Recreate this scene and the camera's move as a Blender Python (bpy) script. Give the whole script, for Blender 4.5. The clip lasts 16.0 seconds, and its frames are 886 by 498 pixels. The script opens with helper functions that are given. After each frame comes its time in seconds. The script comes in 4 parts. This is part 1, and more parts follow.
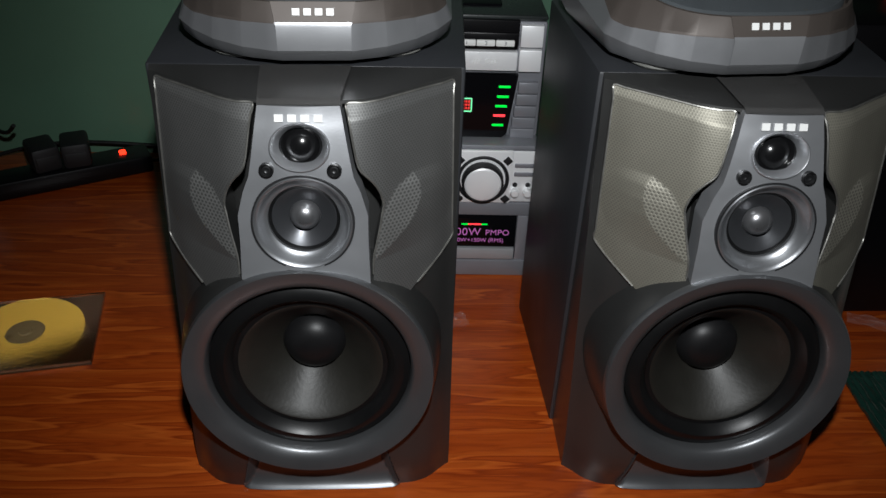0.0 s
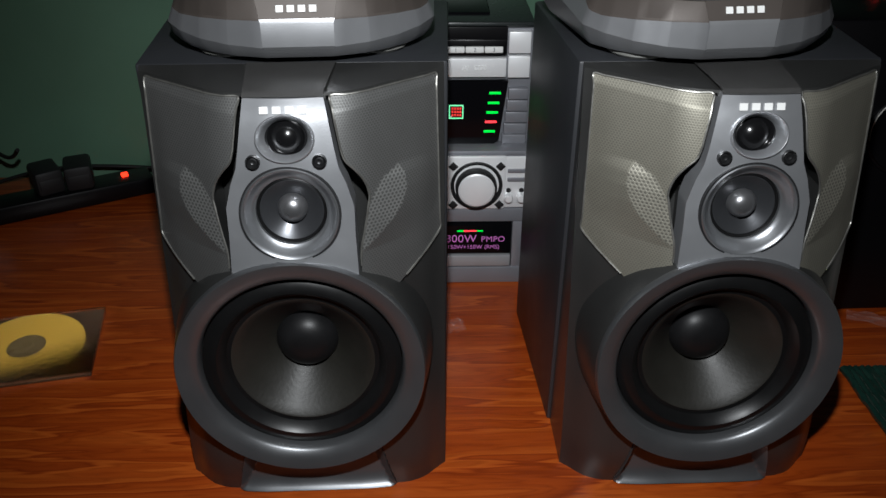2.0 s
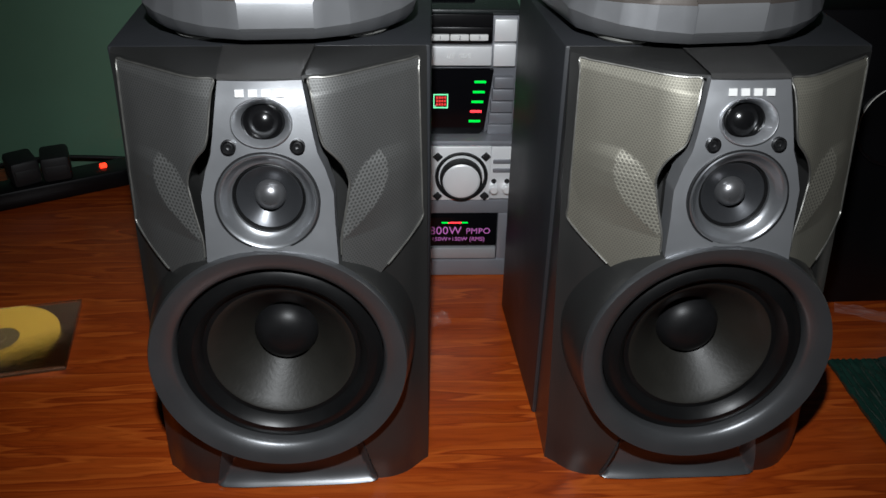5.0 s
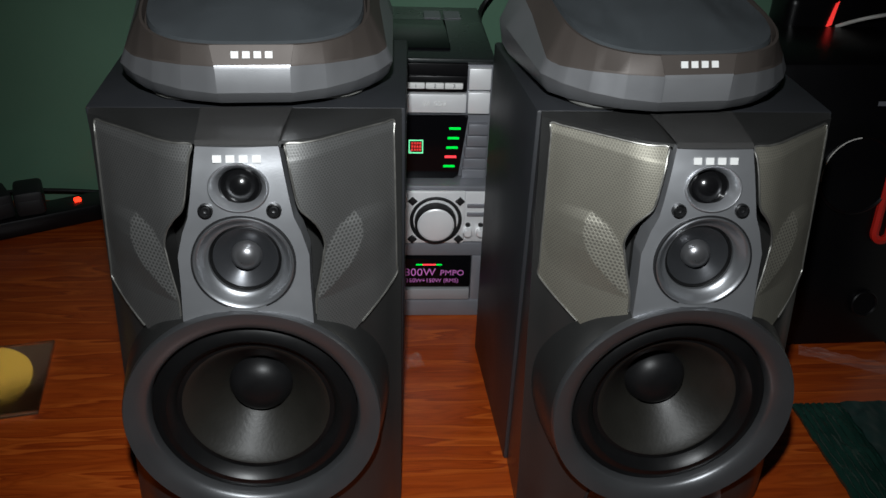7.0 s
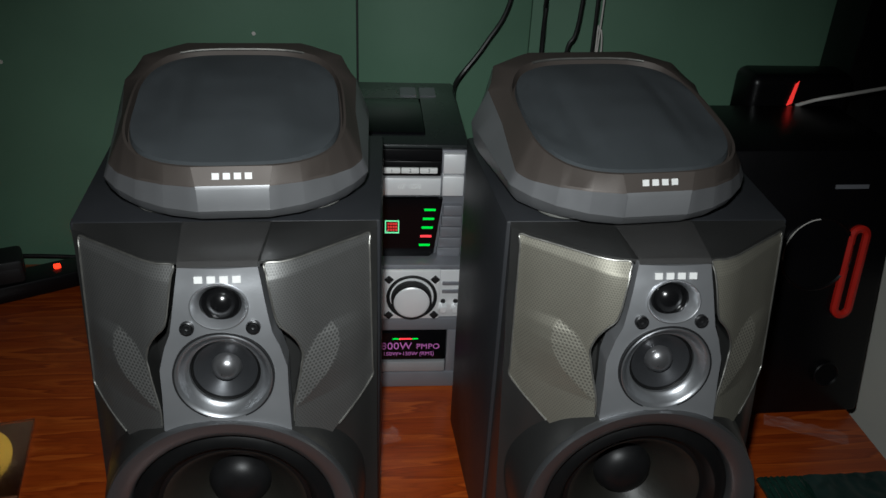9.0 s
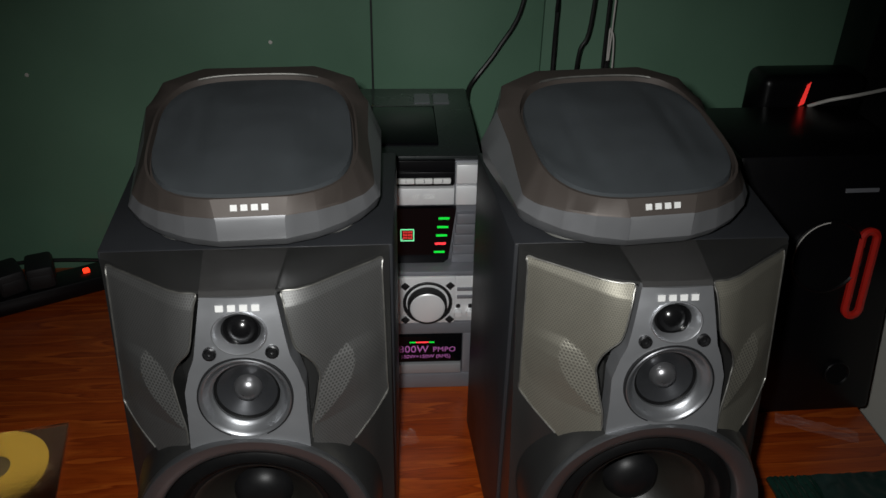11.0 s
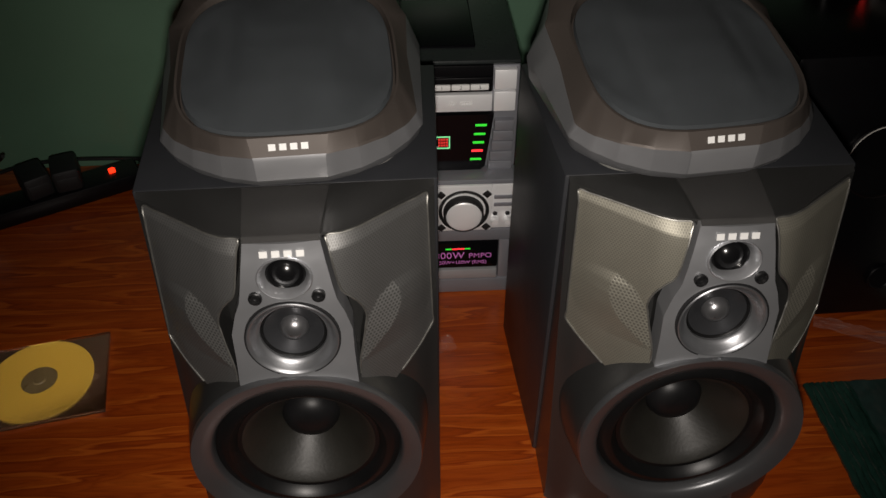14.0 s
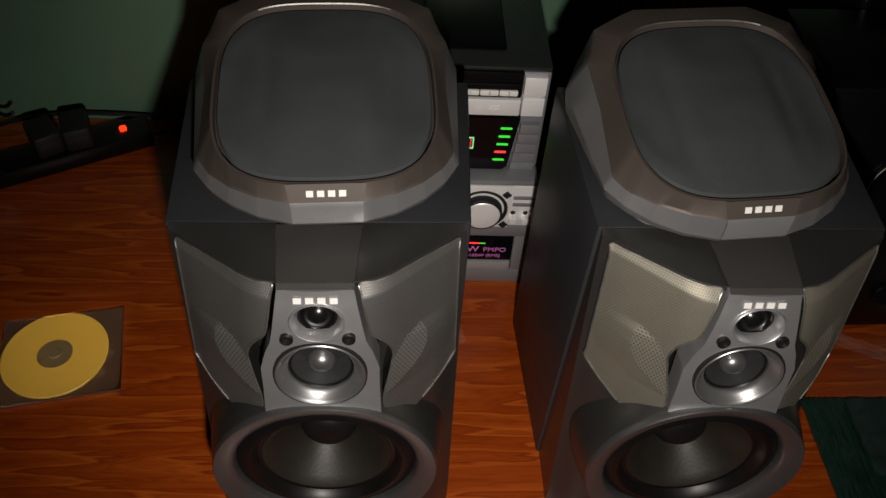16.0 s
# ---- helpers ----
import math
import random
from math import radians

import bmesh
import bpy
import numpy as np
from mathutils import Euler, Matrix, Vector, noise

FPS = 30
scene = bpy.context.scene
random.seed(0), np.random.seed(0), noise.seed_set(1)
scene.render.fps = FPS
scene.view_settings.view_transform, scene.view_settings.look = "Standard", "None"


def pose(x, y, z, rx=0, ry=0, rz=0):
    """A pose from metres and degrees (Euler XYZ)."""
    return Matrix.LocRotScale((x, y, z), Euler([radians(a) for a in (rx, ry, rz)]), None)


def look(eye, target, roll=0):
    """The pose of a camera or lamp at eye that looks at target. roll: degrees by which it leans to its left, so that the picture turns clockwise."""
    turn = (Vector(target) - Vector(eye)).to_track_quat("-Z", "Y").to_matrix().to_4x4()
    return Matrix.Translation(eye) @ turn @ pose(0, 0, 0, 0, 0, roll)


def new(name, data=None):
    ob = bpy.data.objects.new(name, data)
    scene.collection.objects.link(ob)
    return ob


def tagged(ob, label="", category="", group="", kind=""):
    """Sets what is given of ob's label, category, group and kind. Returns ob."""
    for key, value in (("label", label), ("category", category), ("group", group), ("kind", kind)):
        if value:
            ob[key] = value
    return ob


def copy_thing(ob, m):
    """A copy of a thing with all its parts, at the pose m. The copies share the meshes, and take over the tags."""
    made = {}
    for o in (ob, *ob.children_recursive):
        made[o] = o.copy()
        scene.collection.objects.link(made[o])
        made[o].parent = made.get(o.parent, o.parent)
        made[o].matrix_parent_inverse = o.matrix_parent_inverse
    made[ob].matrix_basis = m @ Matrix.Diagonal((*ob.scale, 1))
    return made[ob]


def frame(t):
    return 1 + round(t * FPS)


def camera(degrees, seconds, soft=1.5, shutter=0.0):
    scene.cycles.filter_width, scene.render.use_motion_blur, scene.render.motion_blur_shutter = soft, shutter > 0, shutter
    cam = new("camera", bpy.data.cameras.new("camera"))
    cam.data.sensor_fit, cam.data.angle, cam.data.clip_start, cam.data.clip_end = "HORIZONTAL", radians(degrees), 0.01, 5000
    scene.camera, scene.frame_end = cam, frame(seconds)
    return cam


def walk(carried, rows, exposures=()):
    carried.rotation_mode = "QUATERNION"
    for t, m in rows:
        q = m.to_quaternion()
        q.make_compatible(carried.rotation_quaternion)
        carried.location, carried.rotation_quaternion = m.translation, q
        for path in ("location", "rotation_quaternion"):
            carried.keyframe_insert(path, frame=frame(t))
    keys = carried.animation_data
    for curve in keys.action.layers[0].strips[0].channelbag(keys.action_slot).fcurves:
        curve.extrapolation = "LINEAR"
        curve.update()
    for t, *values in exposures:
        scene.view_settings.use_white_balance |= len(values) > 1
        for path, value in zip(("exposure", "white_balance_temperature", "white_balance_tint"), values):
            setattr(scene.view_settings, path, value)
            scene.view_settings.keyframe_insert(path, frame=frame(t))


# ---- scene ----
cam = camera(57.2, 16.0)
PATH = [
    (0, (0.056, 0.056, 0.603), (0.006, 1.722, -0.504), 2.2),
    (0.5, (0.056, 0.056, 0.604), (0.008, 1.72, -0.503), 2.0),
    (1, (0.062, 0.054, 0.595), (0.016, 1.713, -0.521), 1.4),
    (1.5, (0.061, 0.043, 0.584), (-0.018, 1.717, -0.508), 0.2),
    (2, (0.077, 0.032, 0.576), (-0.006, 1.744, -0.454), 0.2),
    (2.5, (0.079, 0.03, 0.565), (-0.003, 1.744, -0.462), 0.8),
    (3, (0.073, 0.031, 0.554), (-0.039, 1.729, -0.496), 0.6),
    (3.5, (0.074, 0.037, 0.561), (-0.02, 1.745, -0.475), 0.9),
    (4, (0.078, 0.042, 0.562), (0.0, 1.75, -0.475), 0.5),
    (4.2, (0.079, 0.043, 0.561), (0.012, 1.752, -0.476), 0.4),
    (6.3, (0.081, 0.043, 0.58), (0.052, 1.762, -0.442), 1.6),
    (6.5, (0.081, 0.046, 0.586), (0.058, 1.768, -0.429), 1.8),
    (7, (0.081, 0.051, 0.6), (0.088, 1.778, -0.409), 2.2),
    (7.5, (0.082, 0.058, 0.609), (0.121, 1.78, -0.407), 3.2),
    (8, (0.089, 0.066, 0.627), (0.148, 1.79, -0.385), 3.3),
    (8.5, (0.083, 0.067, 0.65), (0.132, 1.806, -0.337), 3.1),
    (9, (0.083, 0.065, 0.676), (0.139, 1.813, -0.295), 2.8),
    (9.2, (0.084, 0.064, 0.684), (0.149, 1.813, -0.284), 3.0),
    (11.3, (0.093, 0.064, 0.724), (0.084, 1.76, -0.336), 0.9),
    (11.5, (0.093, 0.07, 0.721), (0.083, 1.75, -0.364), 0.7),
    (12, (0.079, 0.081, 0.726), (0.047, 1.732, -0.402), 0.5),
    (12.5, (0.078, 0.095, 0.735), (0.031, 1.701, -0.456), -0.7),
    (13, (0.081, 0.102, 0.746), (0.04, 1.662, -0.505), -0.8),
    (13.5, (0.079, 0.109, 0.756), (0.032, 1.644, -0.526), -1.1),
    (14, (0.066, 0.123, 0.762), (0.033, 1.628, -0.554), -0.1),
    (14.5, (0.062, 0.13, 0.792), (0.039, 1.641, -0.518), 0.8),
    (15, (0.052, 0.145, 0.81), (0.025, 1.616, -0.545), 1.1),
    (15.5, (0.034, 0.179, 0.83), (0.051, 1.586, -0.591), 4.8),
    (16, (0.027, 0.197, 0.844), (0.033, 1.541, -0.638), 4.3),
]
walk(cam, [(t, look(eye, target, roll)) for t, eye, target, roll in PATH],
     [(0, 0.10, 6100, 8), (4, 0.24, 6000, 8), (7, 0.0, 6050, 7), (9, -0.15, 6050, 5), (12.5, -0.34, 6700, 12), (16, -0.18, 7200, 14)])

# ---- light: the torch held beside the lens, in a dark room ----
world = bpy.data.worlds.new("night")
scene.world = world
world.use_nodes = True
world.node_tree.nodes["Background"].inputs[0].default_value = (0.5, 0.55, 0.6, 1)
world.node_tree.nodes["Background"].inputs[1].default_value = 0.0008
torch = bpy.data.lights.new("torch", "SPOT")
torch.energy, torch.color = 22.2, (1.0, 0.98, 0.95)
torch.spot_size, torch.spot_blend, torch.shadow_soft_size = radians(88), 1.0, 0.012
new("torch", torch).matrix_world = look((0.066, 0.095, 0.735), (0.075, 0.68, 0.247))

# ---- materials ----
def nodes_of(name):
    m = bpy.data.materials.new(name)
    m.use_nodes = True
    t = m.node_tree
    return m, t, t.nodes["Principled BSDF"]


def surface(name, base, rough=0.5, metal=0.0, vary=0.15, scale=30.0, grain=400.0, bump=0.05, coat=0.0, wear=0.1):
    """A painted or moulded surface: two scales of variation in colour and gloss, and a fine relief."""
    m, t, b = nodes_of(name)
    n, l = t.nodes, t.links
    co = n.new("ShaderNodeTexCoord")
    big, fine = n.new("ShaderNodeTexNoise"), n.new("ShaderNodeTexNoise")
    big.inputs["Scale"].default_value, big.inputs["Detail"].default_value = scale, 6
    fine.inputs["Scale"].default_value, fine.inputs["Detail"].default_value = grain, 3
    l.new(co.outputs["Object"], big.inputs["Vector"])
    l.new(co.outputs["Object"], fine.inputs["Vector"])
    mix = n.new("ShaderNodeMix")
    mix.data_type = "RGBA"
    lo, hi = [c * (1 - vary) for c in base], [min(1, c * (1 + vary)) for c in base]
    mix.inputs["A"].default_value, mix.inputs["B"].default_value = (*lo, 1), (*hi, 1)
    l.new(big.outputs["Fac"], mix.inputs["Factor"])
    l.new(mix.outputs["Result"], b.inputs["Base Color"])
    rr = n.new("ShaderNodeMapRange")
    rr.inputs["To Min"].default_value, rr.inputs["To Max"].default_value = max(0.02, rough - wear), min(1, rough + wear)
    l.new(big.outputs["Fac"], rr.inputs["Value"])
    l.new(rr.outputs["Result"], b.inputs["Roughness"])
    bu = n.new("ShaderNodeBump")
    bu.inputs["Strength"].default_value, bu.inputs["Distance"].default_value = bump, 0.001
    l.new(fine.outputs["Fac"], bu.inputs["Height"])
    l.new(bu.outputs["Normal"], b.inputs["Normal"])
    b.inputs["Metallic"].default_value = metal
    b.inputs["Coat Weight"].default_value = coat
    b.inputs["Coat Roughness"].default_value = 0.08
    return m


def perforated(name, solid, hole, pitch, rough=0.5, metal=0.0, depth=0.6, radius=0.33):
    """Punched mesh: staggered rows of round holes at the given pitch, across x and z."""
    m, t, b = nodes_of(name)
    n, l = t.nodes, t.links

    def calc(op, a, b=None, c=None):
        q = n.new("ShaderNodeMath")
        q.operation = op
        for k, v in enumerate((a, b, c)):
            if v is None:
                continue
            if isinstance(v, (int, float)):
                q.inputs[k].default_value = v
            else:
                l.new(v, q.inputs[k])
        return q.outputs[0]

    co, sep = n.new("ShaderNodeTexCoord"), n.new("ShaderNodeSeparateXYZ")
    l.new(co.outputs["Object"], sep.inputs[0])
    v = calc("DIVIDE", calc("ADD", sep.outputs["Z"], 2.0), pitch * 0.866)
    row = calc("FLOOR", v)
    u = calc("ADD", calc("DIVIDE", calc("ADD", sep.outputs["X"], 2.0), pitch), calc("MULTIPLY", calc("MODULO", row, 2.0), 0.5))
    du = calc("SUBTRACT", calc("FRACT", u), 0.5)
    dv = calc("MULTIPLY", calc("SUBTRACT", calc("FRACT", v), 0.5), 0.866)
    far = calc("SQRT", calc("ADD", calc("MULTIPLY", du, du), calc("MULTIPLY", dv, dv)))
    edge = n.new("ShaderNodeMapRange")
    edge.inputs["From Min"].default_value, edge.inputs["From Max"].default_value = radius + 0.06, radius - 0.06
    l.new(far, edge.inputs["Value"])
    dust = n.new("ShaderNodeTexNoise")
    dust.inputs["Scale"].default_value, dust.inputs["Detail"].default_value = 22, 8
    l.new(co.outputs["Object"], dust.inputs["Vector"])
    tone = n.new("ShaderNodeMix")
    tone.data_type = "RGBA"
    tone.inputs["A"].default_value = (*[c * 0.72 for c in solid], 1)
    tone.inputs["B"].default_value = (*[c * 1.3 for c in solid], 1)
    l.new(dust.outputs["Fac"], tone.inputs["Factor"])
    mix = n.new("ShaderNodeMix")
    mix.data_type = "RGBA"
    l.new(tone.outputs["Result"], mix.inputs["A"])
    mix.inputs["B"].default_value = (*hole, 1)
    l.new(edge.outputs["Result"], mix.inputs["Factor"])
    l.new(mix.outputs["Result"], b.inputs["Base Color"])
    bu = n.new("ShaderNodeBump")
    bu.invert = True
    bu.inputs["Strength"].default_value, bu.inputs["Distance"].default_value = depth, 0.0006
    l.new(edge.outputs["Result"], bu.inputs["Height"])
    l.new(bu.outputs["Normal"], b.inputs["Normal"])
    b.inputs["Roughness"].default_value, b.inputs["Metallic"].default_value = rough, metal
    return m


def glowing(name, colour, strength):
    m, t, b = nodes_of(name)
    b.inputs["Base Color"].default_value = (*[c * 0.3 for c in colour], 1)
    b.inputs["Emission Color"].default_value, b.inputs["Emission Strength"].default_value = (*colour, 1), strength
    return m


def clear(name, colour=(1, 1, 1), rough=0.05, ior=1.45):
    m, t, b = nodes_of(name)
    b.inputs["Base Color"].default_value = (*colour, 1)
    b.inputs["Transmission Weight"].default_value, b.inputs["Roughness"].default_value = 1.0, rough
    b.inputs["IOR"].default_value = ior
    n, l = t.nodes, t.links
    no, bu = n.new("ShaderNodeTexNoise"), n.new("ShaderNodeBump")
    no.inputs["Scale"].default_value = 60
    bu.inputs["Strength"].default_value, bu.inputs["Distance"].default_value = 0.15, 0.002
    l.new(no.outputs["Fac"], bu.inputs["Height"])
    l.new(bu.outputs["Normal"], b.inputs["Normal"])
    return m


def table_wood():
    """Red-brown wood-grain laminate, the grain running along x, under a semi-gloss lacquer."""
    m, t, b = nodes_of("red_brown_laminate")
    n, l = t.nodes, t.links
    co, mp = n.new("ShaderNodeTexCoord"), n.new("ShaderNodeMapping")
    mp.inputs["Scale"].default_value = (1.6, 17.0, 17.0)
    l.new(co.outputs["Object"], mp.inputs["Vector"])
    warp = n.new("ShaderNodeTexNoise")
    warp.inputs["Scale"].default_value, warp.inputs["Detail"].default_value = 1.0, 4
    l.new(mp.outputs["Vector"], warp.inputs["Vector"])
    ring = n.new("ShaderNodeMath")
    ring.operation = "MULTIPLY"
    ring.inputs[1].default_value = 9.0
    l.new(warp.outputs["Fac"], ring.inputs[0])
    band = n.new("ShaderNodeMath")
    band.operation = "FRACT"
    l.new(ring.outputs[0], band.inputs[0])
    mp2 = n.new("ShaderNodeMapping")
    mp2.inputs["Scale"].default_value = (12.0, 260.0, 260.0)
    l.new(co.outputs["Object"], mp2.inputs["Vector"])
    fibre = n.new("ShaderNodeTexNoise")
    fibre.inputs["Scale"].default_value, fibre.inputs["Detail"].default_value = 1.0, 5
    l.new(mp2.outputs["Vector"], fibre.inputs["Vector"])
    ramp = n.new("ShaderNodeValToRGB")
    e = ramp.color_ramp.elements
    e[0].position, e[0].color = 0.0, (0.295, 0.043, 0.0046, 1)
    e[1].position, e[1].color = 0.25, (0.365, 0.057, 0.0055, 1)
    e.new(0.62).color = (0.40, 0.068, 0.007, 1)
    e.new(0.86).color = (0.50, 0.100, 0.0118, 1)
    e.new(0.95).color = (0.43, 0.077, 0.009, 1)
    e.new(1.0).color = (0.30, 0.042, 0.0045, 1)
    l.new(band.outputs[0], ramp.inputs["Fac"])
    mix = n.new("ShaderNodeMix")
    mix.data_type, mix.blend_type = "RGBA", "MULTIPLY"
    mix.inputs["Factor"].default_value = 0.4
    l.new(ramp.outputs["Color"], mix.inputs["A"])
    f2 = n.new("ShaderNodeValToRGB")
    f2.color_ramp.elements[0].position, f2.color_ramp.elements[0].color = 0.32, (0.62, 0.55, 0.5, 1)
    f2.color_ramp.elements[1].position, f2.color_ramp.elements[1].color = 0.62, (1, 1, 1, 1)
    l.new(fibre.outputs["Fac"], f2.inputs["Fac"])
    l.new(f2.outputs["Color"], mix.inputs["B"])
    # closely spaced wavy lines over the broad figure
    many, lines, tint = n.new("ShaderNodeMath"), n.new("ShaderNodeMath"), n.new("ShaderNodeValToRGB")
    many.operation, lines.operation = "MULTIPLY", "FRACT"
    many.inputs[1].default_value = 34.0
    l.new(warp.outputs["Fac"], many.inputs[0])
    l.new(many.outputs[0], lines.inputs[0])
    tint.color_ramp.elements[0].position, tint.color_ramp.elements[0].color = 0.0, (0.74, 0.68, 0.62, 1)
    tint.color_ramp.elements[1].position, tint.color_ramp.elements[1].color = 0.35, (0.97, 0.97, 0.97, 1)
    tint.color_ramp.elements.new(0.78).color = (1.0, 1.0, 1.0, 1)
    tint.color_ramp.elements.new(1.0).color = (0.76, 0.70, 0.64, 1)
    l.new(lines.outputs[0], tint.inputs["Fac"])
    fine = n.new("ShaderNodeMix")
    fine.data_type, fine.blend_type = "RGBA", "MULTIPLY"
    fine.inputs["Factor"].default_value = 0.8
    l.new(mix.outputs["Result"], fine.inputs["A"])
    l.new(tint.outputs["Color"], fine.inputs["B"])
    l.new(fine.outputs["Result"], b.inputs["Base Color"])
    smear = n.new("ShaderNodeTexNoise")
    smear.inputs["Scale"].default_value, smear.inputs["Detail"].default_value = 7, 5
    l.new(co.outputs["Object"], smear.inputs["Vector"])
    rr = n.new("ShaderNodeMapRange")
    rr.inputs["To Min"].default_value, rr.inputs["To Max"].default_value = 0.22, 0.42
    l.new(smear.outputs["Fac"], rr.inputs["Value"])
    l.new(rr.outputs["Result"], b.inputs["Roughness"])
    bu = n.new("ShaderNodeBump")
    bu.inputs["Strength"].default_value, bu.inputs["Distance"].default_value = 0.08, 0.0005
    l.new(fibre.outputs["Fac"], bu.inputs["Height"])
    l.new(bu.outputs["Normal"], b.inputs["Normal"])
    return m


M_BAFFLE = surface("graphite_moulded_plastic", (0.088, 0.088, 0.086), 0.34, 0.75, 0.12, 14, 900, 0.06)
M_PANEL = surface("silver_grey_paint", (0.48, 0.49, 0.51), 0.37, 0.75, 0.08, 25, 900, 0.05)
M_FLARE = surface("silver_ring_paint", (0.30, 0.308, 0.322), 0.35, 0.8, 0.08, 25, 900, 0.05)
M_RING = surface("grey_trim_ring_paint", (0.150, 0.154, 0.160), 0.34, 0.72, 0.1, 25, 900, 0.05)
M_CAB = surface("dark_blue_grey_vinyl", (0.025, 0.0265, 0.030), 0.46, 0.0, 0.15, 18, 700, 0.12)
M_GRILLE = perforated("grey_punched_grille", (0.152, 0.152, 0.148), (0.108, 0.108, 0.105), 0.0021, 0.48, 0.6, 0.12)
M_LEAF = perforated("grey_coarse_punched_grille", (0.21, 0.21, 0.203), (0.105, 0.105, 0.10), 0.0030, 0.48, 0.6, 0.2, 0.31)
# the same two meshes in a lighter, more olive tone
M_OLIVE = perforated("olive_punched_grille", (0.25, 0.238, 0.195), (0.185, 0.176, 0.145), 0.0021, 0.5, 0.55, 0.12)
M_OLIVE_LEAF = perforated("olive_coarse_punched_grille", (0.265, 0.253, 0.21), (0.14, 0.133, 0.112), 0.0030, 0.5, 0.55, 0.2, 0.31)
M_CLOTH = surface("black_speaker_cloth", (0.043, 0.050, 0.055), 0.8, 0.0, 0.28, 26, 1800, 0.5)
# pale metal for beads that carry an edge's glint in their colour
M_BEAD = surface("pale_edge_glint", (0.27, 0.265, 0.245), 0.42, 0.8, 0.35, 120, 900, 0.1)
M_RUBBER = surface("black_rubber", (0.006, 0.006, 0.0062), 0.36, 0.0, 0.2, 40, 600, 0.03)
M_CONE = surface("dull_olive_grey_paper_cone", (0.0165, 0.0155, 0.0125), 0.48, 0.0, 0.3, 28, 300, 0.15)
M_CAP = surface("black_dust_cap", (0.008, 0.008, 0.0085), 0.42, 0.0, 0.3, 60, 700, 0.05)
for dark in (M_RUBBER, M_CAP):
    dark.node_tree.nodes["Principled BSDF"].inputs["Specular IOR Level"].default_value = 0.32
M_MIDCONE = surface("dark_grey_polished_cone", (0.062, 0.064, 0.069), 0.30, 0.6, 0.15, 40, 500, 0.02)
M_MIDCONE.node_tree.nodes["Principled BSDF"].inputs["Specular IOR Level"].default_value = 0.25
M_CHROME = surface("silver_dome", (0.30, 0.30, 0.31), 0.3, 0.85, 0.1, 60, 500, 0.02)
M_DOME = surface("glossy_black_dome", (0.006, 0.006, 0.0065), 0.2, 0.0, 0.2, 60, 700, 0.0)
M_SCREW = surface("black_screw", (0.02, 0.02, 0.021), 0.35, 0.5, 0.2, 200, 900, 0.05)
M_WHITE = surface("white_print", (0.82, 0.82, 0.80), 0.5, 0.0, 0.04)
M_BLACK = surface("black_void", (0.008, 0.008, 0.009), 0.6, 0.0, 0.2)
M_SATIN = surface("warm_grey_satin_paint", (0.077, 0.064, 0.056), 0.55, 0.3, 0.12, 16, 900, 0.06)
# paler than the band paint, to hold the plate's gleam
M_PLATE = surface("silver_plate_gleam_paint", (0.42, 0.425, 0.44), 0.37, 0.7, 0.1, 20, 900, 0.05)
M_BAND = surface("light_grey_satin_paint", (0.29, 0.294, 0.306), 0.39, 0.65, 0.1, 20, 900, 0.05)
M_FOOT = surface("milky_rubber", (0.14, 0.14, 0.13), 0.5, 0.0, 0.1)
M_PLINTH = surface("dull_silver_plastic", (0.42, 0.425, 0.44), 0.42, 0.35, 0.08, 30, 900, 0.05)
M_STRIP = surface("graphite_top_strip", (0.088, 0.086, 0.084), 0.42, 0.15, 0.12, 14, 900, 0.06)
M_WOOD = table_wood()
M_WALL = surface("green_wall_paint", (0.118, 0.225, 0.150), 0.42, 0.0, 0.22, 5, 90, 0.12)
M_SILVER = surface("brushed_silver_plastic", (0.95, 0.96, 0.98), 0.42, 0.28, 0.06, 40, 900, 0.04)
M_GREY = surface("mid_grey_plastic", (0.25, 0.255, 0.28), 0.40, 0.35, 0.08, 30, 900, 0.05)
M_LID = surface("dark_smoky_lid", (0.022, 0.026, 0.026), 0.28, 0.0, 0.25, 12, 700, 0.05, 0.3)
M_GLASS = surface("black_display_window", (0.004, 0.004, 0.005), 0.1, 0.0, 0.2, 10, 300, 0.0, 0.0, 0.02)
M_GLASS.node_tree.nodes["Principled BSDF"].inputs["Specular IOR Level"].default_value = 0.2
M_GLOSS = surface("black_gloss_plastic", (0.0035, 0.0033, 0.004), 0.34, 0.0, 0.3, 12, 500, 0.03)
M_GLOSS.node_tree.nodes["Principled BSDF"].inputs["Specular IOR Level"].default_value = 0.3
M_RED = surface("red_plastic", (0.55, 0.02, 0.012), 0.35, 0.0, 0.15, 60)
M_GREEN_LED = glowing("green_lamp", (0.02, 1.0, 0.06), 0.75)
M_RED_LED = glowing("red_lamp", (1.0, 0.04, 0.05), 1.6)
M_NEON = glowing("neon_switch", (1.0, 0.03, 0.008), 2.6)
M_LAMP = glowing("dim_red_lamp", (1.0, 0.05, 0.04), 0.7)
M_CYAN = glowing("pale_green_lamp", (0.25, 1.0, 0.45), 0.9)
M_PINK = surface("magenta_print", (0.80, 0.24, 0.74), 0.5, 0.0, 0.05)
M_GOLD = surface("gold_disc", (0.70, 0.42, 0.06), 0.42, 0.1, 0.08, 14, 500, 0.0)
M_HUB = surface("smoky_hub", (0.16, 0.11, 0.05), 0.3, 0.0, 0.15, 80)
M_TRAY = surface("smoky_case_tray", (0.085, 0.045, 0.027), 0.25, 0.0, 0.3, 30)
M_CLEAR = clear("clear_case_plastic")
M_FILM = surface("crumpled_film", (0.75, 0.72, 0.70), 0.18, 0.0, 0.1, 60, 500, 0.1)
M_FILM.node_tree.nodes["Principled BSDF"].inputs["Alpha"].default_value = 0.06
